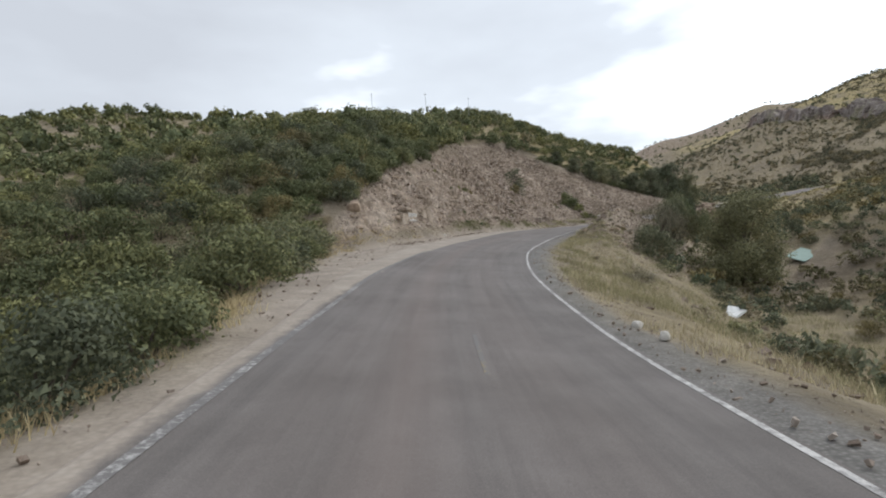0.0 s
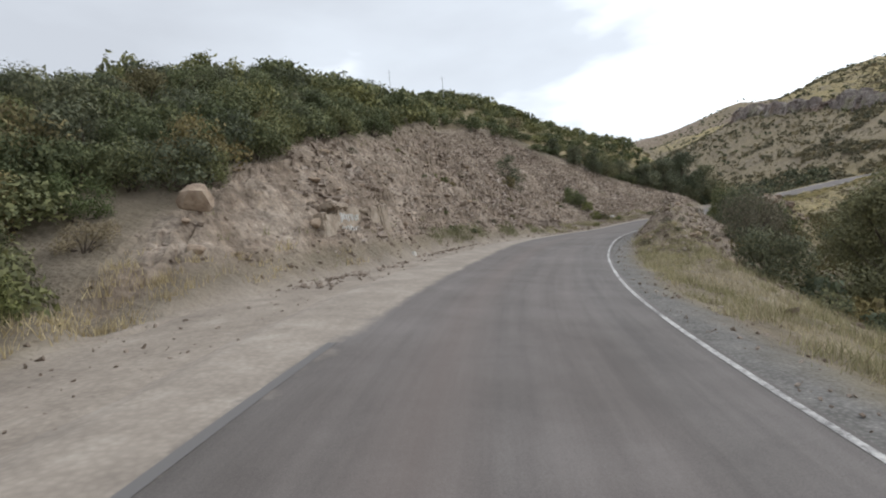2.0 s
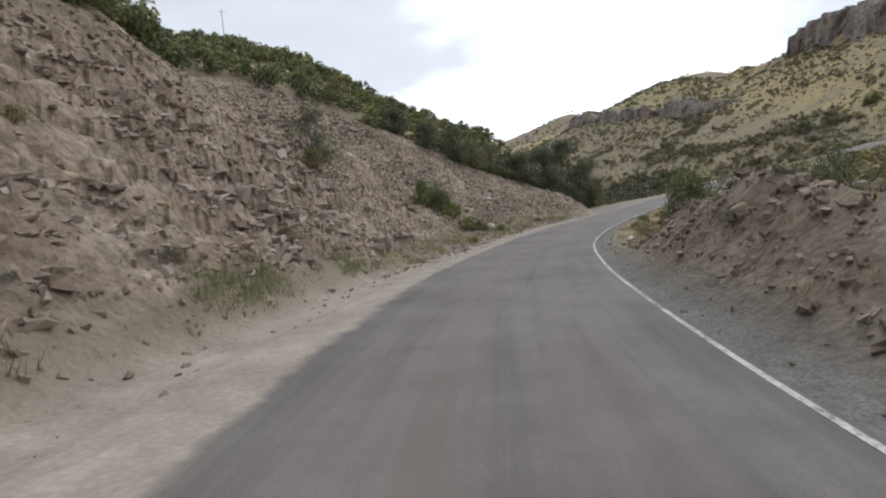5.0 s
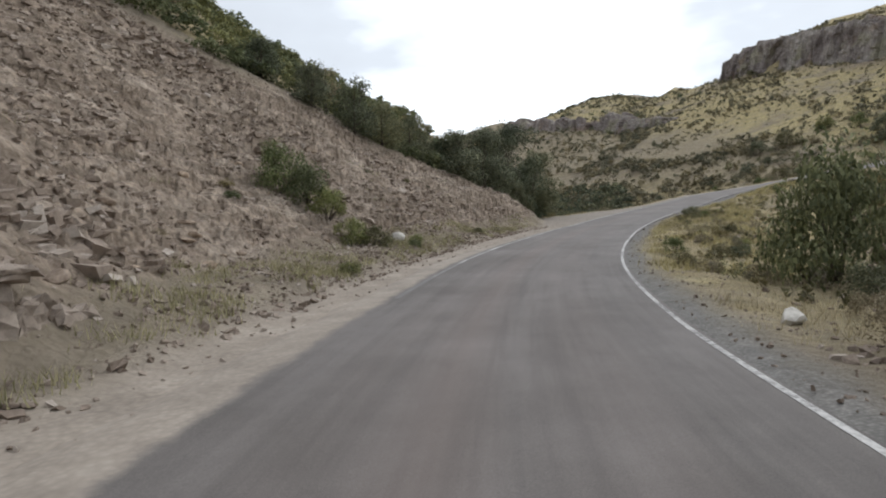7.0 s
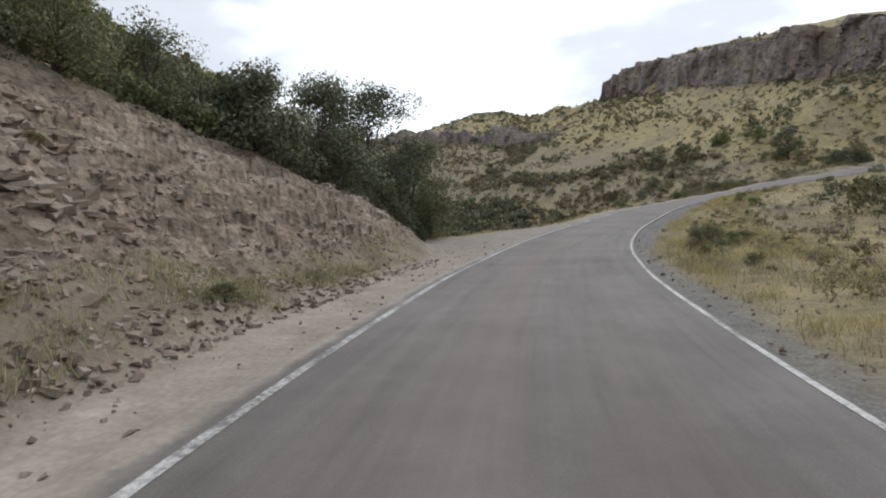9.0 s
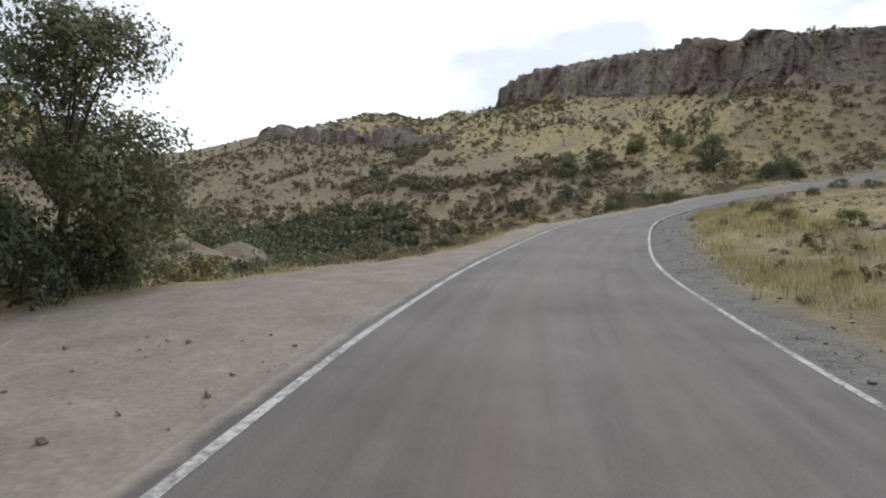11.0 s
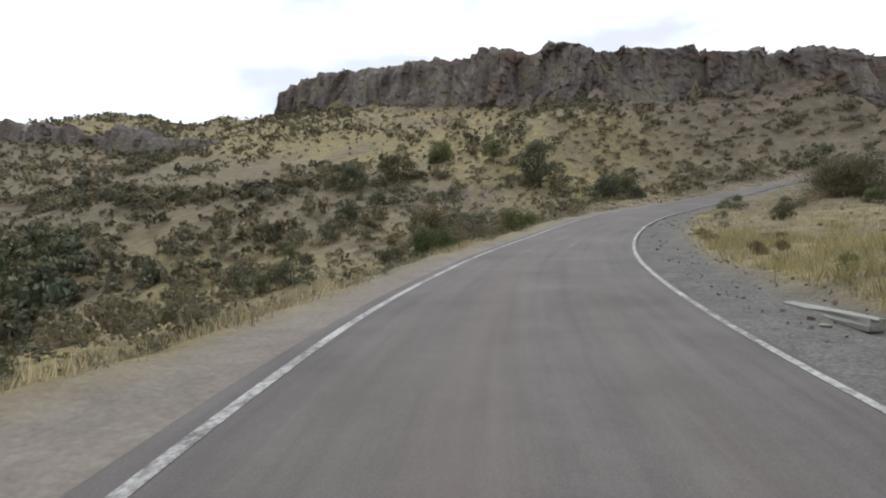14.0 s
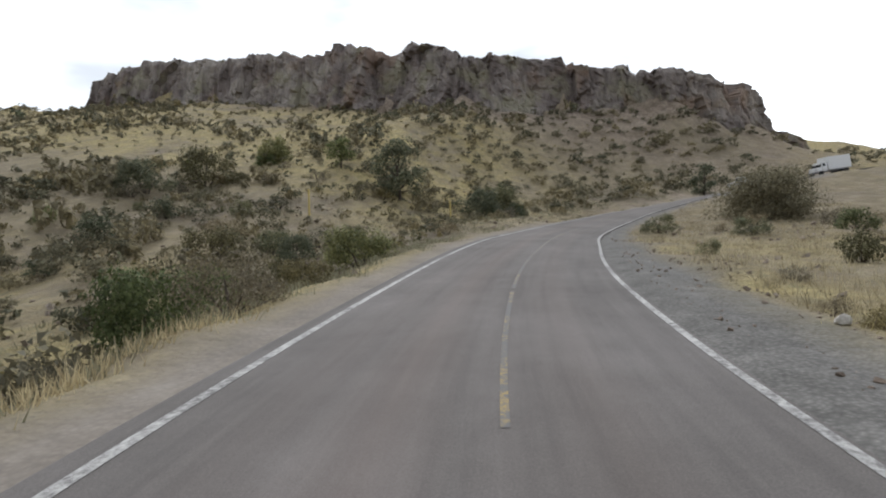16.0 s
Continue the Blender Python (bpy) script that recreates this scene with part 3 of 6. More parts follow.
def build_bank():
    """The raw rock of the cut bank, finer than the ground sheet under it."""
    s, l = np.meshgrid(np.arange(30, 152, .22), np.arange(4.75, 30, .14), indexing="ij")
    p = on_road(s.ravel(), -l.ravel())
    z, gravel, rock = land(p[:, 0], p[:, 1])
    n, m = s.shape
    wide = (rock > .02).reshape(n, m)
    for k in range(8):
        wide[1:] |= wide[:-1].copy()
        wide[:-1] |= wide[1:].copy()
        wide[:, 1:] |= wide[:, :-1].copy()
        wide[:, :-1] |= wide[:, 1:].copy()
    # its rim dips under the ground
    inner = wide.copy()
    for k in range(2):
        inner = inner & np.roll(inner, 1, 0) & np.roll(inner, -1, 0) & np.roll(inner, 1, 1) & np.roll(inner, -1, 1)
    inner[:, :2], inner[:, -2:] = False, False
    z = z - np.where(inner.ravel(), 0, .14)
    a = (np.arange(n - 1)[:, None] * m + np.arange(m - 1)[None]).ravel()
    f = np.stack([a, a + m, a + m + 1, a + 1], 1)
    f = f[wide.ravel()[f].all(1)]
    used, f = np.unique(f, return_inverse=True)
    me = mesh_from("cut_bank", np.column_stack([p[:, :2], z + .015])[used], f.reshape(-1, 4), GROUND)
    values(me, "gravel", gravel[used])
    values(me, "rock", np.clip(rock[used] * 1.3, 0, 1))
    values(me, "straw", 0 * z[used] + .1)
    values(me, "grey", .3 * ease(s.ravel()[used], 132, 150))
    return tagged(new("cut_bank", me), "raw broken reddish-brown rock face cut beside the road", "rock face", kind="structure")


build_bank()

# ---- the road ----
def build_road():
    s = np.arange(-70, LINE_S[-1] - 1, .7)
    spill = np.interp(s, [10, 24, 108, 122], [.12, 1, 1, .12])
    ls = [-3.7 - .95 * spill, -3.7 - .5 * spill] + [v + 0 * s for v in (-3.7, -3.3, -2.7, -2.1, -1.5, -.8, 0, .8, 1.5, 2.1, 2.7, 3.2, 3.42, 3.47)]
    ls = [v * half_at(s) / HALF for v in ls]
    v, f = ribbon(s, ls, [-.085, -.02] + [0] * 13 + [-.25])
    me = mesh_from("road", v, f, ASPHALT, False)
    l, ss = np.stack(ls, 1).ravel(), np.repeat(s, len(ls))
    rim = np.interp(ss, [-60, 0, 18, 29, 37, 50, 60, 69, 80, 92, 105, 125, 150], [-3.6, -3.5, -3.3, -2.8, -2.4, -2.5, -2.8, -3.2, -3.4, -3.5, -3.55, -3.55, -3.55])
    dust = np.clip(.55 + (rim - l) / .55, 0, 1.3) + 0 * l
    values(me, "lat", l)
    values(me, "run", ss)
    values(me, "grey", np.where(l > 0, 1, .3 * ease(ss, 132, 150)))
    values(me, "dust", dust)
    values(me, "track", np.exp(-((np.abs(l - .2) - .95) / .42) ** 2) + .6 * np.exp(-((np.abs(l + 1.2) - .6) / .5) ** 2))
    return tagged(new("road", me), "worn grey-brown asphalt mountain road with dusty edge", "road", kind="structure")


def build_line(name, label, s0, s1, l, width, mat, dust=lambda s: 0 * s, wander=.03):
    s = np.arange(s0, s1, .5)
    drift = wander * grain(s, s * 0, 6, 61)
    at = np.interp(s, *l) if isinstance(l, tuple) else l + 0 * s
    v, f = ribbon(s, [at - width / 2 + drift, at + width / 2 + drift], [.006, .006])
    me = mesh_from(name, v, f, mat)
    values(me, "dust", np.repeat(dust(s), 2))
    return tagged(new(name, me), label, "road marking", kind="structure")


build_road()
for first in (8.0, 199.0, 207.5, 216.0, 224.5, 233.0, 241.5, 250.0):
    build_line("centre_line", "faded yellow centre line dash on the asphalt", first, first + (8.4 if first > 100 else 3.5), .4, .09, YELLOW_PAINT,
               lambda s: np.interp(s, [0, 20, 204, 400], [.16, .3, .2, .2]) + 0 * s, .02)
build_line("edge_line", "worn white painted edge line on the asphalt", -60, 300, (LINE_S, half_at(LINE_S)), .115, WHITE_PAINT, lambda s: .1 + 0 * s)
for first, last in ((-60, 32), (97, 300)):
    build_line("edge_line", "dusty white edge line half buried by roadside dirt", first, last, (LINE_S, np.interp(LINE_S, [0, 20, 29, 34, 60, 150, 182], [-HALF, -3.15, -2.8, -2.6, -HALF, -HALF, -2.9])), .15, WHITE_PAINT,
               lambda s: np.interp(s, [-60, 0, 12, 24, 32, 97, 106, 118, 400], [.06, .15, .2, .24, .5, .3, .15, .11, .11]))

# ---- shapes for plants and stones ----
def ground_at(x, y):
    return land(np.atleast_1d(x), np.atleast_1d(y))[0]


def leaf_blades(c, u, v, d):
    """Three-cornered leaves with centres c and half axes u and v, turned outwards along d, as vertices with normals and faces."""
    face = np.cross(u, v)
    v = v * np.where((face * d).sum(1) < 0, -1, 1)[:, None]
    face = np.cross(u, v)
    face /= np.linalg.norm(face, axis=1)[:, None] + 1e-12
    soft = .8 * d + .35 * face + (0, 0, .12)
    soft /= np.linalg.norm(soft, axis=1)[:, None] + 1e-9
    verts = np.stack([c - u - .3 * v, c + u - .3 * v, c + .7 * v], 1)
    return np.concatenate([verts, np.repeat(soft[:, None], 3, 1)], 2).reshape(-1, 6), np.arange(3 * len(c)).reshape(-1, 3)


def leaf_cloud(rng, lobes, radii, n, size):
    """Leaves spread over the outsides of lobes."""
    k = rng.choice(len(lobes), n, p=radii ** 2 / (radii ** 2).sum())
    d = rng.normal(size=(n, 3))
    d /= np.linalg.norm(d, axis=1)[:, None]
    d[:, 2] = np.where(rng.rand(n) < .45, np.abs(d[:, 2]), d[:, 2])
    r = radii[k] * (1 - .45 * rng.rand(n) ** 2) * (1 + .12 * rng.normal(size=n))
    c = lobes[k] + d * r[:, None]
    u = rng.normal(size=(n, 3))
    u -= .7 * (u * d).sum(1)[:, None] * d
    u /= np.linalg.norm(u, axis=1)[:, None]
    w = d + .42 * rng.normal(size=(n, 3))
    v = np.cross(u, w)
    v /= np.linalg.norm(v, axis=1)[:, None] + 1e-9
    z = size * (.6 + .8 * rng.rand(n))[:, None]
    return leaf_blades(c, u * z, v * z, d)


def tube(points, radii, sides=6):
    """A tapered round branch along the points."""
    p, n = np.asarray(points, float), len(points)
    t = np.gradient(p, axis=0)
    t /= np.linalg.norm(t, axis=1)[:, None] + 1e-9
    a = np.cross(t, (.31, .95, .05))
    a /= np.linalg.norm(a, axis=1)[:, None] + 1e-9
    b = np.cross(t, a)
    ang = np.linspace(0, 2 * np.pi, sides, endpoint=False)
    v = p[:, None] + np.asarray(radii)[:, None, None] * (np.cos(ang)[None, :, None] * a[:, None] + np.sin(ang)[None, :, None] * b[:, None])
    i, j = np.meshgrid(np.arange(n - 1), np.arange(sides), indexing="ij")
    k = (j + 1) % sides
    return v.reshape(-1, 3), np.stack([i * sides + j, i * sides + k, (i + 1) * sides + k, (i + 1) * sides + j], -1).reshape(-1, 4)


def joined(pieces):
    v, f, n = [], [], 0
    for a, b in pieces:
        v.append(a)
        f.append(b + n)
        n += len(a)
    return np.vstack(v), np.vstack(f)


def bush_shapes(seed, lobes, leaves, size, flat=.75):
    """A bush one metre in radius: its crown and its stems."""
    rng = np.random.RandomState(seed)
    a, q = rng.rand(lobes) * 2 * np.pi, np.sqrt(rng.rand(lobes)) * .72
    q[::3] = .55 + .3 * rng.rand(len(q[::3]))
    h = (.12 + .66 * np.sqrt(np.clip(1 - q ** 2, 0, 1)) * rng.rand(lobes) ** .5) * flat / .75
    h[::3] = .08 + .25 * rng.rand(len(h[::3]))
    c = np.stack([np.cos(a) * q, np.sin(a) * q, h * (1.2 - .2 * rng.rand(lobes))], 1)
    r = .19 + .17 * rng.rand(lobes)
    crown = leaf_cloud(rng, c, r, leaves, size)
    stems = joined([tube([(0, 0, -.15), p * (.4, .4, .45), p * (.9, .9, .9)], [.035, .024, .008], 4) for p in c[:7]])
    return crown, stems


BUSH_MESHES = {}


def bush_meshes(kind, mat, seed, lobes, leaves, size, flat=.75):
    crown, stems = bush_shapes(seed, lobes, leaves, size, flat)
    BUSH_MESHES.setdefault(kind, []).append((mesh_from("crown", *crown, mat), mesh_from("stem", *stems, BARK)))


for n in range(4):
    bush_meshes("oak", LEAF_OAK, 10 + n, 40, 4600, .036)
    bush_meshes("oak_far", LEAF_OAK, 15 + n, 36, 2100, .053)
for n in range(3):
    bush_meshes("dark", LEAF_DARK, 30 + n, 32, 4600, .034, .85)
    bush_meshes("fresh", LEAF_FRESH, 40 + n, 32, 4600, .033, .9)
    bush_meshes("grey", LEAF_GREY, 50 + n, 28, 3200, .027, .8)
    bush_meshes("rust", LEAF_RUST, 60 + n, 30, 4000, .033)
    bush_meshes("dark_far", LEAF_DARK, 35 + n, 28, 2300, .045, .85)
    bush_meshes("fresh_far", LEAF_FRESH, 45 + n, 26, 2000, .048, .9)
    bush_meshes("grey_far", LEAF_GREY, 55 + n, 26, 1800, .036, .8)
    bush_meshes("rust_far", LEAF_RUST, 65 + n, 28, 2200, .043)
BUSH_TALK = {
    "oak": ("dense dark green scrub oak bush on the hillside", "bush"),
    "dark": ("dark olive-green evergreen shrub on dry ground", "shrub"),
    "fresh": ("fresh green leafy bush rooted in dry soil", "bush"),
    "grey": ("grey-brown twiggy half-dry shrub on stony ground", "shrub"),
    "rust": ("rusty olive shrub with thinning autumn leaves", "shrub"),
}
PLANT = np.random.RandomState(99)


def bush(kind, x, y, radius, height=None, label="", group=""):
    s, l, _, _ = along(x, y)
    shapes = BUSH_MESHES[kind if (label and radius > .96) or radius > .7 and abs(l[0]) < 9.5 and -5 < s[0] < 232 else kind + "_far"]
    crown, stems = shapes[PLANT.randint(len(shapes))]
    ob = new("bush" if kind in ("oak", "fresh") else "shrub")
    part("crown", crown, parent=ob)
    part("stem", stems, parent=ob)
    z = float(ground_at(x, y)[0])
    ob.matrix_basis = Matrix.Translation((x, y, z - .04 * radius)) @ Euler((0, 0, PLANT.rand() * 6.28)).to_matrix().to_4x4()
    ob.scale = (radius, radius, height or radius * (.85 + .35 * PLANT.rand()))
    return tagged(ob, label or BUSH_TALK[kind][0], BUSH_TALK[kind][1], group)


def tree(x, y, height, spread, leaf, seed, label, leaves=5200, size=.13, trunk=.16, low=.28, name="oak_tree", category="tree", sink=.1, fill=1.0):
    """A tree with a tapered trunk, limbs and an uneven crown of many leaves."""
    rng = np.random.RandomState(seed)
    ob = new(name)
    lean = rng.normal(size=2) * .05 * height
    top = np.array([lean[0], lean[1], height * .8])
    stem = [np.array([0, 0, -.3]), np.array([lean[0] * .1, lean[1] * .1, height * .15]), top * .45, top * .75, top]
    part("trunk", mesh_from("trunk", *tube(stem, [trunk * 1.25, trunk, trunk * .7, trunk * .4, trunk * .12], 8), BARK, True), parent=ob)
    # limbs reach out to clumps that fill a broad uneven dome
    lobes, radii = [], []
    count = 30
    foot = height * low
    for n in range(count):
        u = (n + .5) / count
        lift = np.sin(u * 1.5) if n % 3 else u * .6
        a = n * 2.4 + .5 * rng.rand()
        wide = spread * np.sqrt(max(.04, 1 - (abs(lift - .38) / .66) ** 2)) * (.62 + .2 * rng.rand()) * (.55 if n % 4 == 1 else 1)
        end = np.array([np.cos(a) * wide + lean[0] * lift, np.sin(a) * wide + lean[1] * lift, foot + (height * .93 - foot) * lift])
        if n % 2 == 0:
            start = top * (low + .55 * lift)
            mid = (start + end) / 2 + np.array([0, 0, -.03 * height]) + rng.normal(size=3) * .1
            part("limb", mesh_from("limb", *tube([start, mid, end], [trunk * .42, trunk * .27, trunk * .08], 5), BARK, True), parent=ob)
        r = spread * (.24 + .13 * rng.rand())
        for q in range(3):
            lobes.append(end + rng.normal(size=3) * r * (.45, .45, .35))
            radii.append(r * fill * (.55 + .45 * rng.rand()))
    part("crown", mesh_from("crown", *leaf_cloud(rng, np.array(lobes), np.array(radii), leaves, size), leaf), parent=ob)
    ob.location = (x, y, float(ground_at(x, y)[0]) - sink)
    return tagged(ob, label, category)


def stone_mesh(seed, mat, blocky=.5):
    """A broken stone half a metre in radius with flat facets."""
    rng = np.random.RandomState(seed)
    bm = bmesh.new()
    bmesh.ops.create_icosphere(bm, subdivisions=2, radius=.5)
    planes = rng.normal(size=(12, 3))
    planes /= np.linalg.norm(planes, axis=1)[:, None]
    cut = .24 + .15 * rng.rand(12)
    for v in bm.verts:
        p = np.array(v.co)
        for n, c in zip(planes, cut):
            o = p @ n - c
            if o > 0:
                p = p - n * o * (.85 + .15 * blocky)
        v.co = p + rng.normal(size=3) * .008
    bmesh.ops.dissolve_limit(bm, angle_limit=.09, verts=bm.verts, edges=bm.edges)
    bmesh.ops.triangulate(bm, faces=bm.faces)
    me = bpy.data.meshes.new("stone")
    bm.to_mesh(me)
    bm.free()
    me.materials.append(mat)
    return me


STONES = [stone_mesh(200 + n, STONE) for n in range(7)]
PALE_STONES = [stone_mesh(230 + n, PALE_STONE) for n in range(3)]


def boulder(x, y, sx, sy, sz, label, pale=False, turn=None, name="boulder", sink=.15):
    me = (PALE_STONES if pale else STONES)[PLANT.randint(3 if pale else 7)]
    ob = new(name, me)
    z = float(ground_at(x, y)[0])
    ob.matrix_basis = pose(x, y, z + sz * (.5 - sink) * .8, PLANT.uniform(-12, 12), PLANT.uniform(-12, 12), PLANT.uniform(0, 360) if turn is None else turn)
    ob.scale = (sx, sy, sz)
    return tagged(ob, label, "rock")


# ---- trees and bushes that stand out ----
OAK = "spreading evergreen oak with dark leaves beside the gravel pull-out"
BANK_OAK = "tall dark evergreen oak at the end of the cut bank"
tree(60.8, 141.1, 8.0, 2.9, LEAF_DARK, 301, OAK, 26000, .08, low=.02, fill=1.3)
tree(54.9, 137.6, 8.8, 3.7, LEAF_DARK, 302, BANK_OAK, 21000, .094, .2, .01, fill=1.3)
tree(49.6, 133.0, 6.1, 3.1, LEAF_DARK, 303, BANK_OAK, 18000, .094, .2, .01, fill=1.35)
tree(56.9, 146.0, 8.2, 3.4, LEAF_DARK, 304, OAK, 10000, .13, low=.01, fill=1.3)
tree(44.6, 130.2, 3.9, 2.4, LEAF_DARK, 314, BANK_OAK, 9000, .11, low=.01, fill=1.35)
CREST = "small evergreen oak on the crest of the cut bank"
for x, y, h, r, seed in ((33.6, 126.6, 4.2, 2.0, 305), (36.6, 128.4, 3.4, 2.1, 306), (39.8, 129.8, 3.9, 1.9, 316), (29.6, 124.6, 2.9, 1.8, 317), (43.4, 131.2, 3.2, 1.9, 318), (26.2, 125.6, 2.6, 1.7, 319)):
    tree(x, y, h, r, LEAF_DARK, seed, CREST, 6500, .075, .12, .01, fill=1.35)
for x, y, h, r, seed in ((41.8, 131.6, 4.4, 1.6, 307), (31.4, 127.0, 3.6, 1.5, 308), (20.2, 127.4, 3.4, 1.6, 320)):
    tree(x, y, h, r, LEAF_GREY, seed, "thin half-bare tree on the crest of the cut bank", 2200, .05, .10)
tree(13.2, 96.9, 4.2, 2.0, LEAF_DARK, 315, "dark round bush growing out of the raw cut bank", 8000, .055, .07, .02, "tall_bush", "bush")
tree(31.7, 60.1, 9.4, 4.5, LEAF_DARK, 309, "round dense dark juniper below the road shoulder", 34000, .11, .24, .02, "juniper_tree", fill=1.5)
tree(167.4, 153.2, 6.6, 3.1, LEAF_DARK, 310, "dark rounded tree at the foot of the mesa slope", 4200, .15, .18, .12, "oak_tree")
tree(172.7, 161.4, 3.4, 1.9, LEAF_FRESH, 311, "small bright green tree on the grassy mesa slope", 2200, .12, .1, .3, "small_tree")
tree(192.4, 113.0, 4.6, 1.9, LEAF_DARK, 312, "small dark juniper beside the upper road", 2200, .13, .14, .08, "juniper_tree")
tree(156.8, 119.6, 3.5, 3.6, LEAF_SCRUB, 321, "large rounded olive bush on the bank above the road", 15000, .1, .1, .02, "tall_bush", "bush", fill=1.35)
tree(161.0, 117.0, 3.2, 3.2, LEAF_SCRUB, 322, "large rounded olive bush on the bank above the road", 11000, .1, .1, .02, "tall_bush", "bush", fill=1.35)
for x, y, h, r, seed in ((70.4, 163.2, 2.6, 1.9, 323), (72.6, 167.4, 2.8, 2.0, 324), (68.2, 166.0, 2.4, 1.8, 325), (74.6, 170.6, 2.5, 1.9, 326), (66.0, 161.6, 2.6, 1.9, 327)):
    tree(x, y, h, r, LEAF_DARK, seed, "low dark scrub oak on the hill behind the pull-out", 4200, .1, .1, .01, "oak_bush", "bush", fill=1.35)
tree(282.4, 267.5, 3.6, 1.8, LEAF_DARK, 313, "lone small tree on the rim of the mesa", 900, .18, .12, .5, "small_tree")

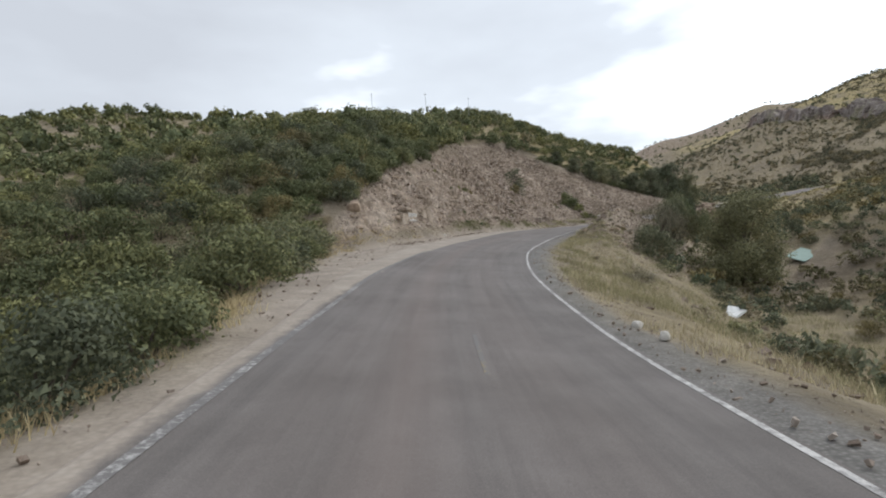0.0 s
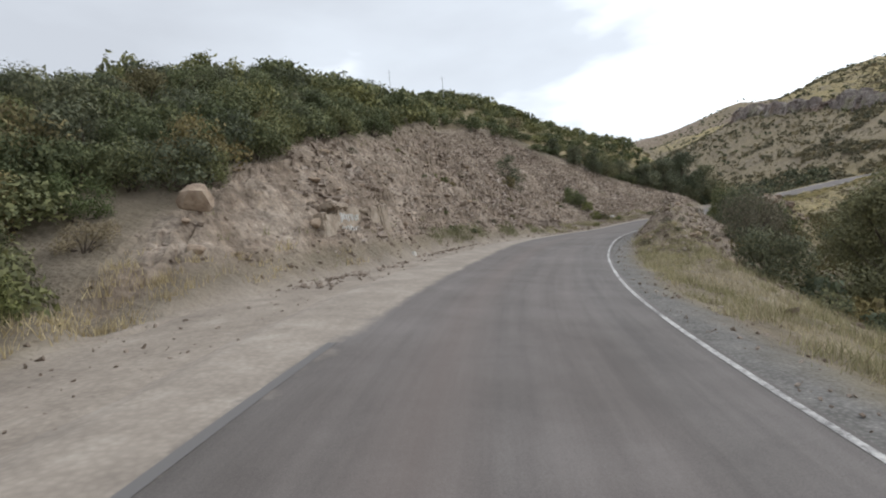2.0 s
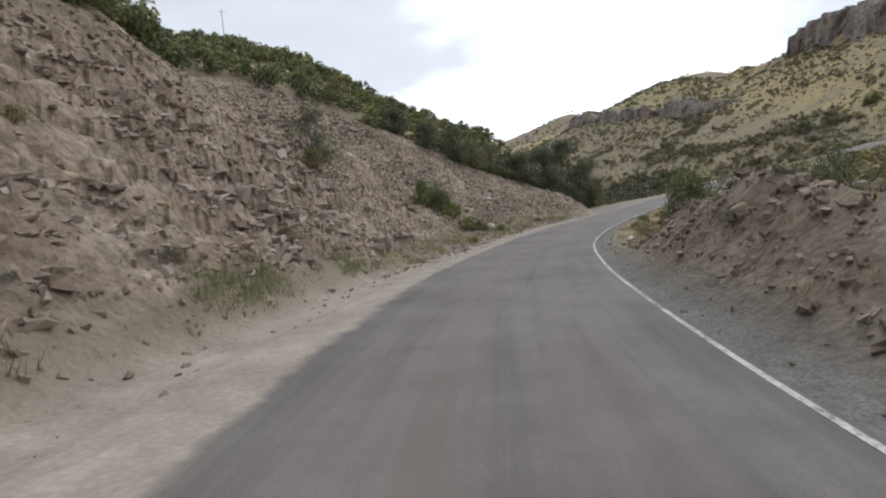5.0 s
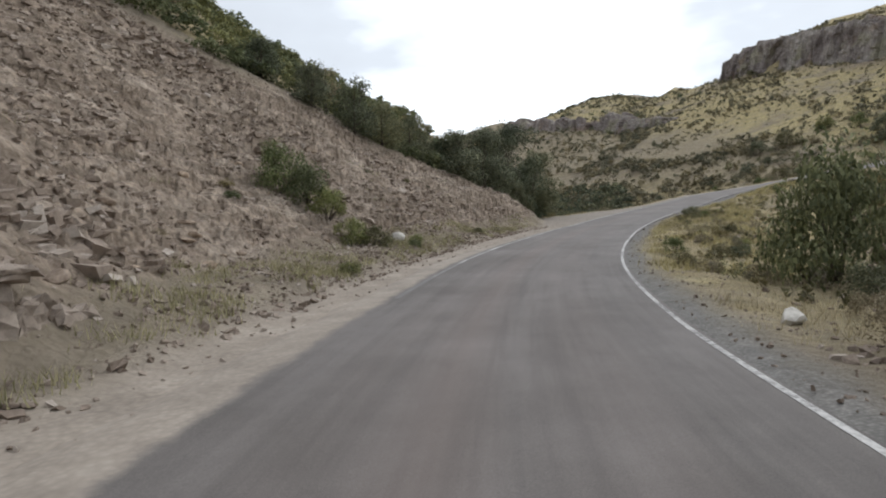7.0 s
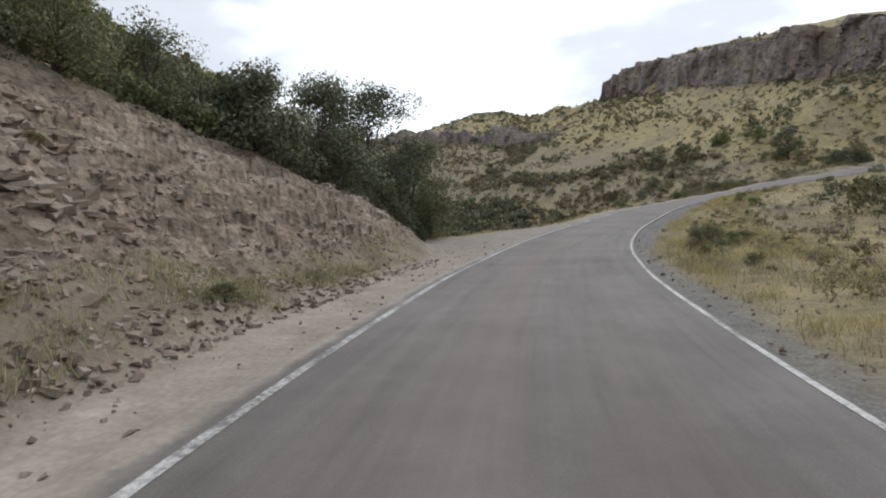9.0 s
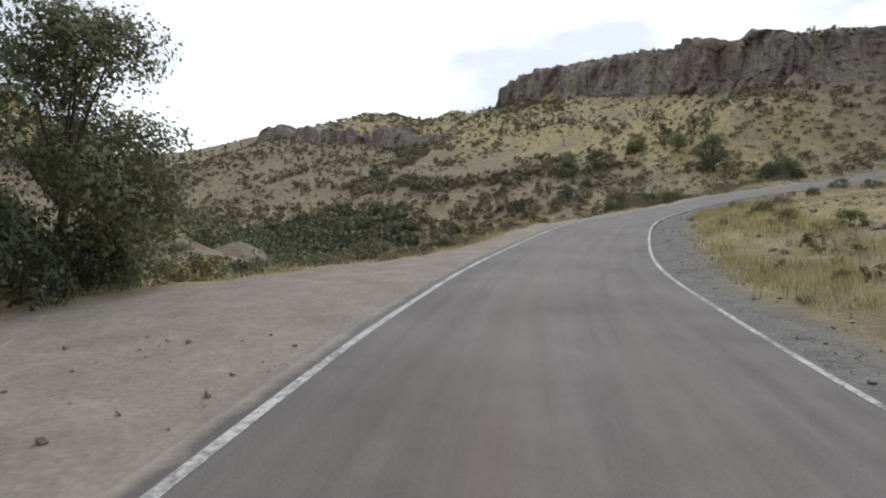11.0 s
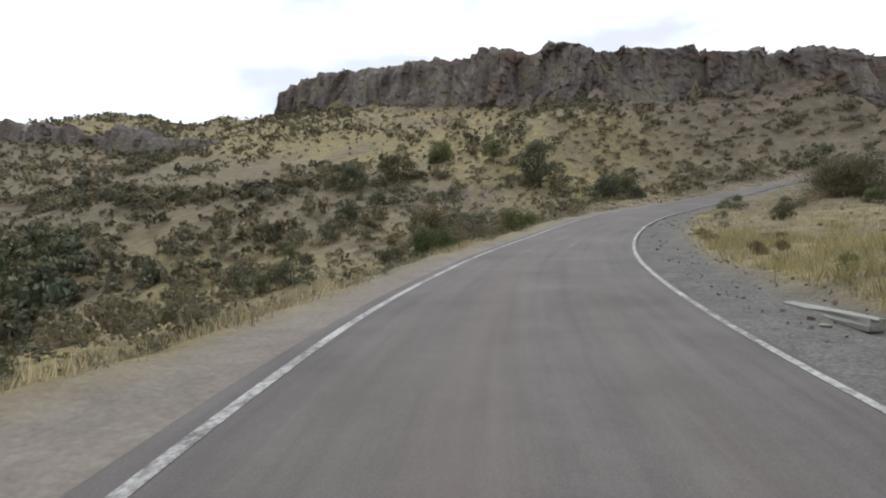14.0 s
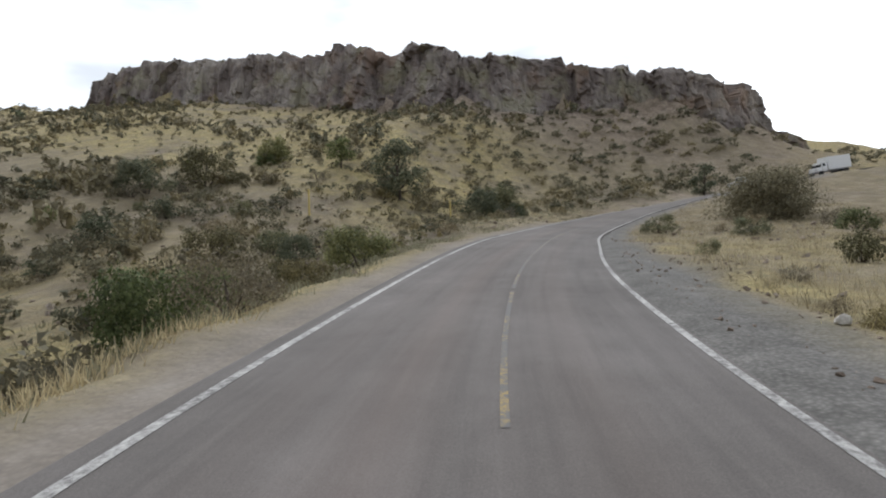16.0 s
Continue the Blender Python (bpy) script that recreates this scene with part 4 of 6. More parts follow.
for kind, x, y, r, h, label in (
        ("rust", 12.6, 95.4, 1.2, 1.6, "rusty dry shrub growing out of the cut bank"),
        ("fresh", 24.6, 110.8, 1.5, 2.3, "bright green bush at the foot of the cut bank"),
        ("oak", 25.8, 110.4, 1.3, 1.9, "bright green bush at the foot of the cut bank"),
        ("fresh", 26.6, 109.4, 1.1, 1.4, "bright green bush at the foot of the cut bank"),
        ("fresh", 27.3, 108.0, 1.0, 1.2, "bright green bush at the foot of the cut bank"),
        ("rust", 28.4, 107.8, .98, 1.0, "bright green bush at the foot of the cut bank"),
        ("dark", 21.0, 56.9, 2.6, 3.2, "dark spreading bush on the slope below the road"),
        ("grey", 24.2, 64.2, 2.3, 4.2, "grey twiggy shrub on the slope below the road"),
        ("grey", 26.6, 66.2, 2.2, 3.6, "grey twiggy shrub on the slope below the road"),
        ("dark", 30.6, 76.6, 2.0, 3.9, "dark green bush in the hollow behind the rocky knoll"),
        ("dark", 33.2, 79.2, 2.2, 4.4, "dark green bush in the hollow behind the rocky knoll"),
        ("oak", 35.2, 82.0, 2.2, 4.2, "dark green bush in the hollow behind the rocky knoll"),
        ("dark", 36.6, 84.6, 2.0, 4.0, "dark green bush in the hollow behind the rocky knoll"),
        ("rust", 32.6, 75.2, 1.8, 3.2, "olive bush in the hollow behind the rocky knoll"),
        ("oak", 35.8, 79.2, 2.1, 4.0, "dark green bush in the hollow behind the rocky knoll"),
        ("grey", 29.6, 85.8, .97, 1.0, "grey-green fuzzy shrub at the end of the rocky knoll"),
        ("oak", 38.3, 92.0, 2.2, 4.4, "dense green bush beside a pile of broken rock"),
        ("oak", 130.6, 147.9, 1.9, 1.9, "round dense green bush at the road edge"),
        ("rust", 127.4, 149.3, 1.3, 1.5, "rusty olive shrub at the road edge"),
        ("dark", 171.2, 142.6, 3.0, 3.3, "dark low thicket on the mesa slope above the road"),
        ("dark", 167.4, 144.6, 2.7, 3.0, "dark low thicket on the mesa slope above the road"),
        ("rust", 162.0, 173.1, 3.9, 4.2, "large olive-brown thicket on the mesa slope"),
        ("dark", 157.4, 176.5, 3.2, 3.4, "large olive-brown thicket on the mesa slope"),
        ("oak", 174.4, 170.8, 2.2, 4.0, "dark green bush on the grassy mesa slope"),
        ("rust", 136.3, 158.0, 2.1, 2.3, "olive shrub in the hollow beside the road"),
        ("fresh", 120.8, 151.2, 1.9, 2.5, "yellow-green bush in the hollow beside the road"),
        ("fresh", 124.0, 151.6, 1.7, 2.1, "yellow-green bush in the hollow beside the road"),
        ("dark", 137.3, 153.5, 1.5, 1.6, "dark low shrub beside the road"),
        ("dark", 141.3, 151.1, 1.3, 1.3, "dark low shrub beside the road"),
        ("rust", 100.4, 130.2, .6, .6, "low dry shrub on the bank inside the bend"),
        ("grey", 97.2, 130.4, .7, .7, "grey twiggy shrub on the bank inside the bend"),
        ("fresh", 93.6, 129.6, .6, .6, "yellow-green bush on the bank inside the bend"),
        ("rust", 88.7, 127.6, .6, .6, "low dry shrub on the bank inside the bend"),
        ("grey", 104.5, 130.8, .7, .7, "grey twiggy shrub on the bank inside the bend"),
        ("fresh", 85.0, 124.6, .7, .7, "yellow-green bush on the bank inside the bend"),
        ("dark", 59.0, 138.8, 1.8, 2.7, "dark bush under the oaks beside the pull-out"),
        ("dark", 57.0, 137.2, 1.7, 2.4, "dark bush under the oaks beside the pull-out"),
        ("dark", 61.6, 140.6, 1.5, 2.0, "dark bush under the oaks beside the pull-out"),
        ("dark", 54.8, 135.6, 1.8, 2.6, "dark bush under the oaks beside the pull-out"),
        ("oak", -6.8, 51.6, 1.6, 2.0, "dense green oak scrub overhanging the cut bank"),
        ("oak", -6.2, 54.6, 1.5, 1.8, "dense green oak scrub overhanging the cut bank"),
        ("dark", -5.8, 57.6, 1.4, 1.7, "dense green oak scrub overhanging the cut bank"),
        ("oak", -8.6, 49.6, 1.7, 2.0, "dense green oak scrub overhanging the cut bank"),
        ("oak", -10.4, 47.6, 1.6, 1.9, "dense green oak scrub overhanging the cut bank"),
        ("oak", -7.6, 60.4, 2.0, 2.3, "tall dense green oak scrub above the cut bank"),
        ("oak", -9.0, 57.0, 2.2, 2.5, "tall dense green oak scrub above the cut bank"),
        ("dark", -10.4, 53.6, 2.1, 2.4, "tall dense green oak scrub above the cut bank"),
        ("oak", -12.0, 60.2, 2.3, 2.6, "tall dense green oak scrub above the cut bank"),
        ("oak", -12.8, 50.4, 2.1, 2.3, "tall dense green oak scrub above the cut bank"),
        ("oak", -9.2, 63.8, 2.0, 2.4, "tall dense green oak scrub above the cut bank"),
        ("dark", -6.0, 65.4, 1.7, 2.1, "tall dense green oak scrub above the cut bank"),
        ("rust", -13.4, 55.6, 2.1, 2.4, "tall olive oak scrub above the cut bank"),
        ("oak", -9.4, 45.0, 1.5, 1.7, "dense green bush behind a boulder on the bank"),
        ("oak", -7.6, 46.4, 1.3, 1.5, "dense green bush behind a boulder on the bank"),
        ("fresh", -9.9, 42.2, 1.2, 1.3, "grey-green bush beside a boulder on the bank"),
        ("grey", -8.6, 40.4, 1.0, .9, "grey twiggy shrub beside a boulder on the bank"),
        ("oak", -10.8, 38.8, 1.5, 1.6, "grey-green bush at the start of the cut bank"),
        ("grey", -8.8, 37.6, 1.2, 1.1, "grey twiggy shrub at the start of the cut bank"),
        ("fresh", -8.2, 35.6, 1.0, 1.0, "grey-green bush at the start of the cut bank"),
        ("oak", -12.6, 41.0, 1.7, 1.9, "dense green bush behind a boulder on the bank"),
        ("oak", -12.0, 44.2, 1.7, 1.9, "dense green bush behind a boulder on the bank"),
        ("oak", -9.5, 34.5, 1.9, 2.3, "dense green bush at the edge of the road shoulder"),
        ("fresh", -9.4, 30.1, 2.0, 2.2, "dense green bush at the edge of the road shoulder"),
        ("rust", -11.6, 40.4, 1.4, 1.9, "yellowing shrub at the start of the cut bank")):
    bush(kind, x, y, r, h, label)


# ---- scrub, scattered ----
def spots(n, x0, x1, y0, y1, gap, rng, keep):
    """Random places at least gap metres apart for which keep() holds."""
    x, y = rng.uniform(x0, x1, n), rng.uniform(y0, y1, n)
    ok = keep(x, y)
    x, y = x[ok], y[ok]
    seen, out = {}, []
    for i in range(len(x)):
        c = (int(x[i] // gap), int(y[i] // gap))
        if all((x[i] - a) ** 2 + (y[i] - b) ** 2 > gap * gap for dx in (-1, 0, 1) for dy in (-1, 0, 1) for a, b in seen.get((c[0] + dx, c[1] + dy), ())):
            seen.setdefault(c, []).append((x[i], y[i]))
            out.append((x[i], y[i]))
    return np.array(out).reshape(-1, 2)


def clear(x, y, left=4.5, right=3.0):
    """Off the road, its shoulders and the raw rock."""
    _, gravel, rock = land(x, y, False)
    s, l, _, _ = along(x, y)
    return (np.hypot(x - 40.8, y - 87.8) > 4.2) & (gravel < .15) & (rock < .25) & ((l < -3 - left) | (l > 3 + right))


def scrub(name, label, places, radii, shapes, mats_of, category="scrub", fine=None):
    """Far scrub that nobody could count: one mesh of many small leafy clumps."""
    rng = np.random.RandomState(len(places))
    z = ground_at(places[:, 0], places[:, 1])
    pieces = []
    for (x, y), zz, r, l in zip(places, z, radii, along(places[:, 0], places[:, 1])[1]):
        v, f = (fine if fine and -34 < l < 40 else shapes)[rng.randint(4)]
        a = rng.rand() * 6.28
        c, s = np.cos(a), np.sin(a)
        turn = np.array([[c, s, 0], [-s, c, 0], [0, 0, 1]])
        w = v[:, :3] @ turn * (r, r, r * (.75 + .5 * rng.rand())) + (x, y, zz)
        pieces.append((np.column_stack([w, v[:, 3:6] @ turn, np.full(len(w), rng.rand())]), f))
    ob = new(name, mesh_from(name, *joined(pieces), mats_of))
    return tagged(ob, label, category, kind="stuff")


def green_side(x, y):
    s, l, _, _ = along(x, y)
    near = clear(x, y, 1.8)
    wood = (l < -np.interp(s, [0, 9, 16, 24, 30], [5.4, 5.7, 6.7, 7.8, 9])) & ((s < 138) | (l < -24)) & (x < 60 + .0 * y)
    near = near | ((s > 28) & (s < 62) & (l < -10.2) & (l > -40))
    near = near | ((s > 62) & (s < 112) & (l < -np.interp(s, [62, 75, 82, 90, 96, 102, 112], [16.5, 18.8, 20.5, 24.5, 29, 31, 27])))
    start = (s > 30) & (s < 62) & (l > -np.interp(s, [30, 38, 44, 49, 55, 62], [10, 10.5, 11.3, 12.3, 13.3, 15]))
    apron = (s > 60) & (s < 146) & (l > -15)
    return near & wood & ~start & ~apron & (np.hypot(x + 7.4, y - 40.6) > 3.4)


def growth(x, y):
    """How high the thicket grows: low on the windy shoulder, taller above the cut."""
    s, l, _, _ = along(x, y)
    return np.where(l > -26, np.interp(s, [56, 66, 92, 102], [1.15, 1.3, 1.2, .75]), np.interp(s, [24, 34, 58, 68, 78, 96, 108], [1, .75, .8, 1, 1.15, 1.2, .95]))


near_green = spots(38000, -62, 66, -14, 176, 1.9, np.random.RandomState(5), lambda x, y: green_side(x, y) & (along(x, y)[1] > -46))
at_s, at_l, _, _ = along(near_green[:, 0], near_green[:, 1])
order = np.argsort(np.abs(at_l) * np.interp(at_s, [-12, 0, 40, 62, 140], [.9, .55, .6, 1, 1.5]))
kinds = ["oak"] * 9 + ["dark"] * 3 + ["rust"]
for n, i in enumerate(order[:300]):
    x, y = near_green[i]
    k = kinds[PLANT.randint(len(kinds))]
    bush(k, x, y, PLANT.uniform(1.15, 1.9) * growth(x, y)[0], None, group="scrub oak thicket")
OAK_MID = [bush_shapes(70 + n, 24, 220, .15)[0] for n in range(5)]
OAK_FINE = [bush_shapes(75 + n, 28, 520, .095)[0] for n in range(4)]
OAK_SMALL = [bush_shapes(80 + n, 16, 120, .2)[0] for n in range(5)]
mid_green = near_green[order[300:]]
scrub("hillside_scrub", "dense dark green scrub on the slope above the road", mid_green, np.random.RandomState(1).uniform(1.25, 2.1, len(mid_green)) * growth(mid_green[:, 0], mid_green[:, 1]), OAK_MID, LEAF_OAK, fine=OAK_FINE)
FINE = [bush_shapes(150 + n, 16, 360, .085)[0] for n in range(4)]
far_green = spots(9000, -190, 110, 5, 380, 3.3, np.random.RandomState(6), lambda x, y: green_side(x, y) & (along(x, y)[1] <= -46))
scrub("hillside_scrub", "dense dark green scrub covering the rounded hill", far_green, np.random.RandomState(1).uniform(1.4, 2.4, len(far_green)), OAK_SMALL, LEAF_OAK)


def mesa_side(x, y):
    s, l, _, _ = along(x, y)
    cx, _ = cliff_line(y)
    return clear(x, y) & (l < -9) & (s > 150) & (x > 70)


rng = np.random.RandomState(8)
bits = spots(10000, 85, 330, 95, 420, 1.55, rng, lambda x, y: mesa_side(x, y) & (grain(x, y, 22, 73) + .6 * grain(x, y, 7, 74) > -.3 - .45 * ease(-y, -165, -135)) & (np.abs(cliff_line(y)[0] - x) > 3))
SMALL = [bush_shapes(90 + n, 6, 36, .24)[0] for n in range(5)]
scrub("slope_scrub", "low olive-brown scrub dotted over yellow grass slopes", bits, rng.uniform(.35, 1.0, len(bits)) ** 1.2, SMALL, LEAF_SCRUB)
bits = spots(12000, 85, 330, 95, 420, 2.2, rng, lambda x, y: mesa_side(x, y) & (grain(x, y, 20, 75) + .5 * grain(x, y, 6, 76) > -.3 - .45 * ease(-y, -165, -135)) & (np.abs(cliff_line(y)[0] - x) > 4))
scrub("slope_bushes", "dark green bushes scattered over the mesa slope", bits, (.5 + 1.6 * rng.rand(len(bits)) ** 1.9), [bush_shapes(100 + n, 8, 76, .21)[0] for n in range(4)], LEAF_SCRUB, fine=FINE)
bits = spots(2600, 150, 270, 62, 185, 3.0, np.random.RandomState(41), lambda x, y: clear(x, y) & (along(x, y)[1] < -9) & (cliff_line(y)[0] - x > 4) & (cliff_line(y)[0] - x < 66) & (grain(x, y, 18, 93) + .5 * grain(x, y, 6, 94) > -.35))
ledge = spots(900, 215, 310, 75, 300, 2.2, np.random.RandomState(45), lambda x, y: (cliff_line(y)[0] - x > .5) & (cliff_line(y)[0] - x < 9) & (grain(x, y, 9, 98) > -.1))
scrub("ledge_scrub", "dark bushes rooted on the talus under the cliff", ledge, np.random.RandomState(46).uniform(.6, 1.7, len(ledge)), [bush_shapes(135 + n, 10, 90, .18)[0] for n in range(4)], LEAF_SCRUB)
scrub("scree_bushes", "olive bushes scattered over the brown scree below the cliff", bits, .6 + 1.3 * np.random.RandomState(42).rand(len(bits)) ** 1.6, [bush_shapes(180 + n, 12, 130, .15)[0] for n in range(4)], LEAF_SCRUB)
bits = spots(5000, 80, 260, 165, 420, 2.6, rng, lambda x, y: mesa_side(x, y) & (np.hypot((x - 86) / 10, (y - 166) / 14) > 1) & (hills(x, y) < 16 + .05 * (y - 160)) & (grain(x, y, 25, 76) > -.55))
scrub("valley_thicket", "dark thicket filling the valley below the mesa", bits, rng.uniform(.9, 2.0, len(bits)), OAK_SMALL, LEAF_SCRUB, fine=FINE)
bits = spots(5200, 120, 720, 300, 900, 4.6, rng, lambda x, y: (grain(x, y, 40, 77) > -.5))
scrub("far_scrub", "sparse dark scrub on the distant ridges", bits, rng.uniform(.7, 2.0, len(bits)), [bush_shapes(110 + n, 7, 26, .4)[0] for n in range(4)], LEAF_DARK)

wood = spots(4200, 88, 138, 184, 246, 1.9, np.random.RandomState(47), lambda x, y: mesa_side(x, y) & (np.hypot((x - 85) / 9, (y - 175) / 8) > 1) & (np.hypot((x - 112) / 24, (y - 214) / 29) + .3 * grain(x, y, 9, 99) < 1))
scrub("valley_wood", "dense dark green thicket on the valley floor", wood, np.random.RandomState(48).uniform(1.2, 2.3, len(wood)), OAK_SMALL, LEAF_DARK)
# thickets follow a gully up to the rock band and a bench along the slope
gully = np.array([(224.0, 286.0), (194.0, 258.0), (166.0, 250.0), (156.0, 222.0), (155.0, 200.0), (158.0, 184.0)])


def by_gully(x, y):
    u = np.linspace(0, 1, 60) * (len(gully) - 1)
    line = np.stack([np.interp(u, np.arange(len(gully)), gully[:, k]) for k in (0, 1)], 1)
    q = np.hypot(x[:, None] - line[:, 0], y[:, None] - line[:, 1]).min(1)
    return q + 2.2 * grain(x, y, 7, 95) < 5.5


bits = spots(5000, 140, 236, 176, 296, 2.0, np.random.RandomState(43), by_gully)
scrub("gully_thicket", "dark thicket along a gully on the mesa slope", bits, np.random.RandomState(44).uniform(.9, 2.0, len(bits)), OAK_MID, LEAF_SCRUB)

flank = spots(2600, 46, 96, 138, 200, 1.9, np.random.RandomState(18), lambda x, y: clear(x, y, 6) & (along(x, y)[1] < -13) & (np.hypot((x - 86) / 13, (y - 166) / 16) > 1) & (grain(x, y, 8, 85) > -.35))
tone = np.random.RandomState(19).rand(len(flank))
flank_r = .5 + 1.2 * np.random.RandomState(20).rand(len(flank)) ** 1.5
scrub("flank_scrub", "dark green scrub on the slope behind the pull-out", flank[tone < .6], flank_r[tone < .6], FINE, LEAF_DARK)
scrub("flank_scrub", "olive-brown scrub on the slope behind the pull-out", flank[tone >= .6], flank_r[tone >= .6], FINE, LEAF_RUST)
left_near = spots(1600, 92, 175, 140, 190, 2.4, np.random.RandomState(12), lambda x, y: clear(x, y, 3.0) & (along(x, y)[1] < -6) & (grain(x, y, 9, 78) > -.25))
for x, y in left_near[:72]:
    bush(("rust", "grey", "dark", "grey", "fresh", "dark")[PLANT.randint(6)], x, y, PLANT.uniform(.6, 1.6), group="roadside shrubs")
inside = spots(1500, 6, 150, -5, 136, 3.2, np.random.RandomState(13), lambda x, y: clear(x, y, 3, 2.2) & ((along(x, y)[0] > 27) | (along(x, y)[1] > 15)) & ((along(x, y)[0] < 100) | (along(x, y)[0] > 165) | (along(x, y)[1] < 9) | (along(x, y)[1] > 24)) & (along(x, y)[1] > 6) & (grain(x, y, 12, 79) > -.15))
d = along(inside[:, 0], inside[:, 1])[1]
for x, y in inside[np.argsort(d)][:80]:
    bush(("rust", "grey", "dark", "grey", "oak", "dark")[PLANT.randint(6)], x, y, PLANT.uniform(.5, 1.3), group="shrubs inside the bend") if not 150 < along(x, y)[0][0] < 212 else bush("grey", x, y, PLANT.uniform(.25, .5), group="shrubs inside the bend")
rest = inside[np.argsort(d)][80:]
if len(rest):
    scrub("inner_scrub", "mixed dry scrub on the slope inside the bend", rest, np.random.RandomState(2).uniform(.7, 1.7, len(rest)), OAK_SMALL, LEAF_DARK)


low = spots(5000, 30, 120, 60, 132, 1.1, np.random.RandomState(16), lambda x, y: clear(x, y, 3, 2.0) & (along(x, y)[0] > 95) & (along(x, y)[0] < 172) & (along(x, y)[1] > 6.5) & (along(x, y)[1] < 28) & (grain(x, y, 6, 84) > -.3))
scrub("low_scrub", "low dry scrub on the grassy slope inside the bend", low, np.random.RandomState(17).uniform(.2, .55, len(low)), [bush_shapes(160 + n, 10, 44, .2)[0] for n in range(4)], LEAF_RUST)
brush = spots(5200, 100, 215, 140, 260, 1.25, np.random.RandomState(21), lambda x, y: clear(x, y, 3, 2) & (along(x, y)[1] < -8) & (along(x, y)[1] > -52) & (along(x, y)[0] > 178) & (grain(x, y, 15, 91) + .6 * grain(x, y, 5, 92) + (along(x, y)[1] + 30) / 40 > -.25))
tone = np.random.RandomState(22).rand(len(brush))
brush_r = .25 + .55 * np.random.RandomState(23).rand(len(brush)) ** 1.6
LOW = [bush_shapes(170 + n, 10, 40, .19)[0] for n in range(4)]
for mat, words, a, b in ((LEAF_GREY, "grey-brown twiggy brush", 0, .35), (LEAF_RUST, "rusty olive brush", .35, .65), (LEAF_SCRUB, "olive-green brush", .65, 1.1)):
    pick = (tone >= a) & (tone < b)
    scrub("slope_brush", words + " covering the lower slope beside the road", brush[pick], brush_r[pick], LOW, mat)
WEEDS = [bush_shapes(190 + n, 12, 170, .075)[0] for n in range(4)]
weeds = spots(5000, 28, 80, 80, 132, .62, np.random.RandomState(24), lambda x, y: clear(x, y, 3, 1.9) & (along(x, y)[0] > 94) & (along(x, y)[0] < 138) & (along(x, y)[1] > 5.2) & (along(x, y)[1] < 13) & (grain(x, y, 4, 96) + .5 * grain(x, y, 1.5, 97) > -.1))
tone = np.random.RandomState(25).rand(len(weeds))
weeds_r = np.random.RandomState(26).uniform(.22, .55, len(weeds))
for mat, words, a, b in ((LEAF_GREY, "grey-brown dry weeds", 0, .4), (LEAF_SCRUB, "olive-brown weeds", .4, .8), (GRASS_GREEN, "yellow-green weeds", .8, 1.1)):
    pick = (tone >= a) & (tone < b)
    scrub("verge_weeds", words + " massed on the inner verge", weeds[pick], weeds_r[pick], WEEDS, mat)
def grassy(x, y):
    """The near side of the hollow is grass with few shrubs, and open round the rubbish dumped there."""
    s, l, _, _ = along(x, y)
    return ((s < 54) & (l < 27) & (grain(x, y, 5, 101) < .3)) | (np.hypot(x - 19.5, y - 39.5) < 5) | (np.hypot(x - 42.4, y - 67) < 4.5)


# a dense thicket fills the hollow inside the bend
THICKET = [bush_shapes(140 + n, 16, 190, .115)[0] for n in range(5)]
deep = spots(14000, 10, 122, 2, 122, 1.9, np.random.RandomState(15), lambda x, y: (clear(x, y, 3, 2.5) | ((along(x, y)[0] > 34) & (along(x, y)[0] < 96) & (along(x, y)[1] > 10) & (along(x, y)[1] < 50))) & (along(x, y)[1] > np.interp(along(x, y)[0], [0, 25, 38, 48, 56, 66, 78, 90, 105, 150, 165, 200], [15, 13, 10.5, 11, 11, 11, 12.5, 11, 17, 20, 16, 16])) & (grain(x, y, 13, 83) > -1.6) & ~grassy(x, y) & (x < 108 + 11 * grain(x, y, 13, 86)) & (y > 15 + 9 * grain(x, y, 13, 87)))
pick = np.random.RandomState(4).rand(len(deep))
deep_r = np.random.RandomState(3).uniform(.8, 1.75, len(deep))
scrub("hollow_thicket", "dense olive-grey thicket filling the hollow inside the bend", deep[pick < .5], deep_r[pick < .5], THICKET, LEAF_RUST)
scrub("hollow_thicket", "dense dark green thicket filling the hollow inside the bend", deep[pick >= .5], deep_r[pick >= .5], THICKET, LEAF_DARK)

# dry grey scrub in the hollow inside the bend
bits = spots(1500, 8, 104, 0, 118, 1.7, np.random.RandomState(14), lambda x, y: clear(x, y, 3, 2.5) & ~grassy(x, y) & (along(x, y)[1] > 11) & (grain(x, y, 16, 80) > -.3))
scrub("hollow_scrub", "grey-brown twiggy scrub in the hollow inside the bend", bits, np.random.RandomState(3).uniform(.4, 1.05, len(bits)), [bush_shapes(120 + n, 16, 150, .1)[0] for n in range(4)], LEAF_GREY)

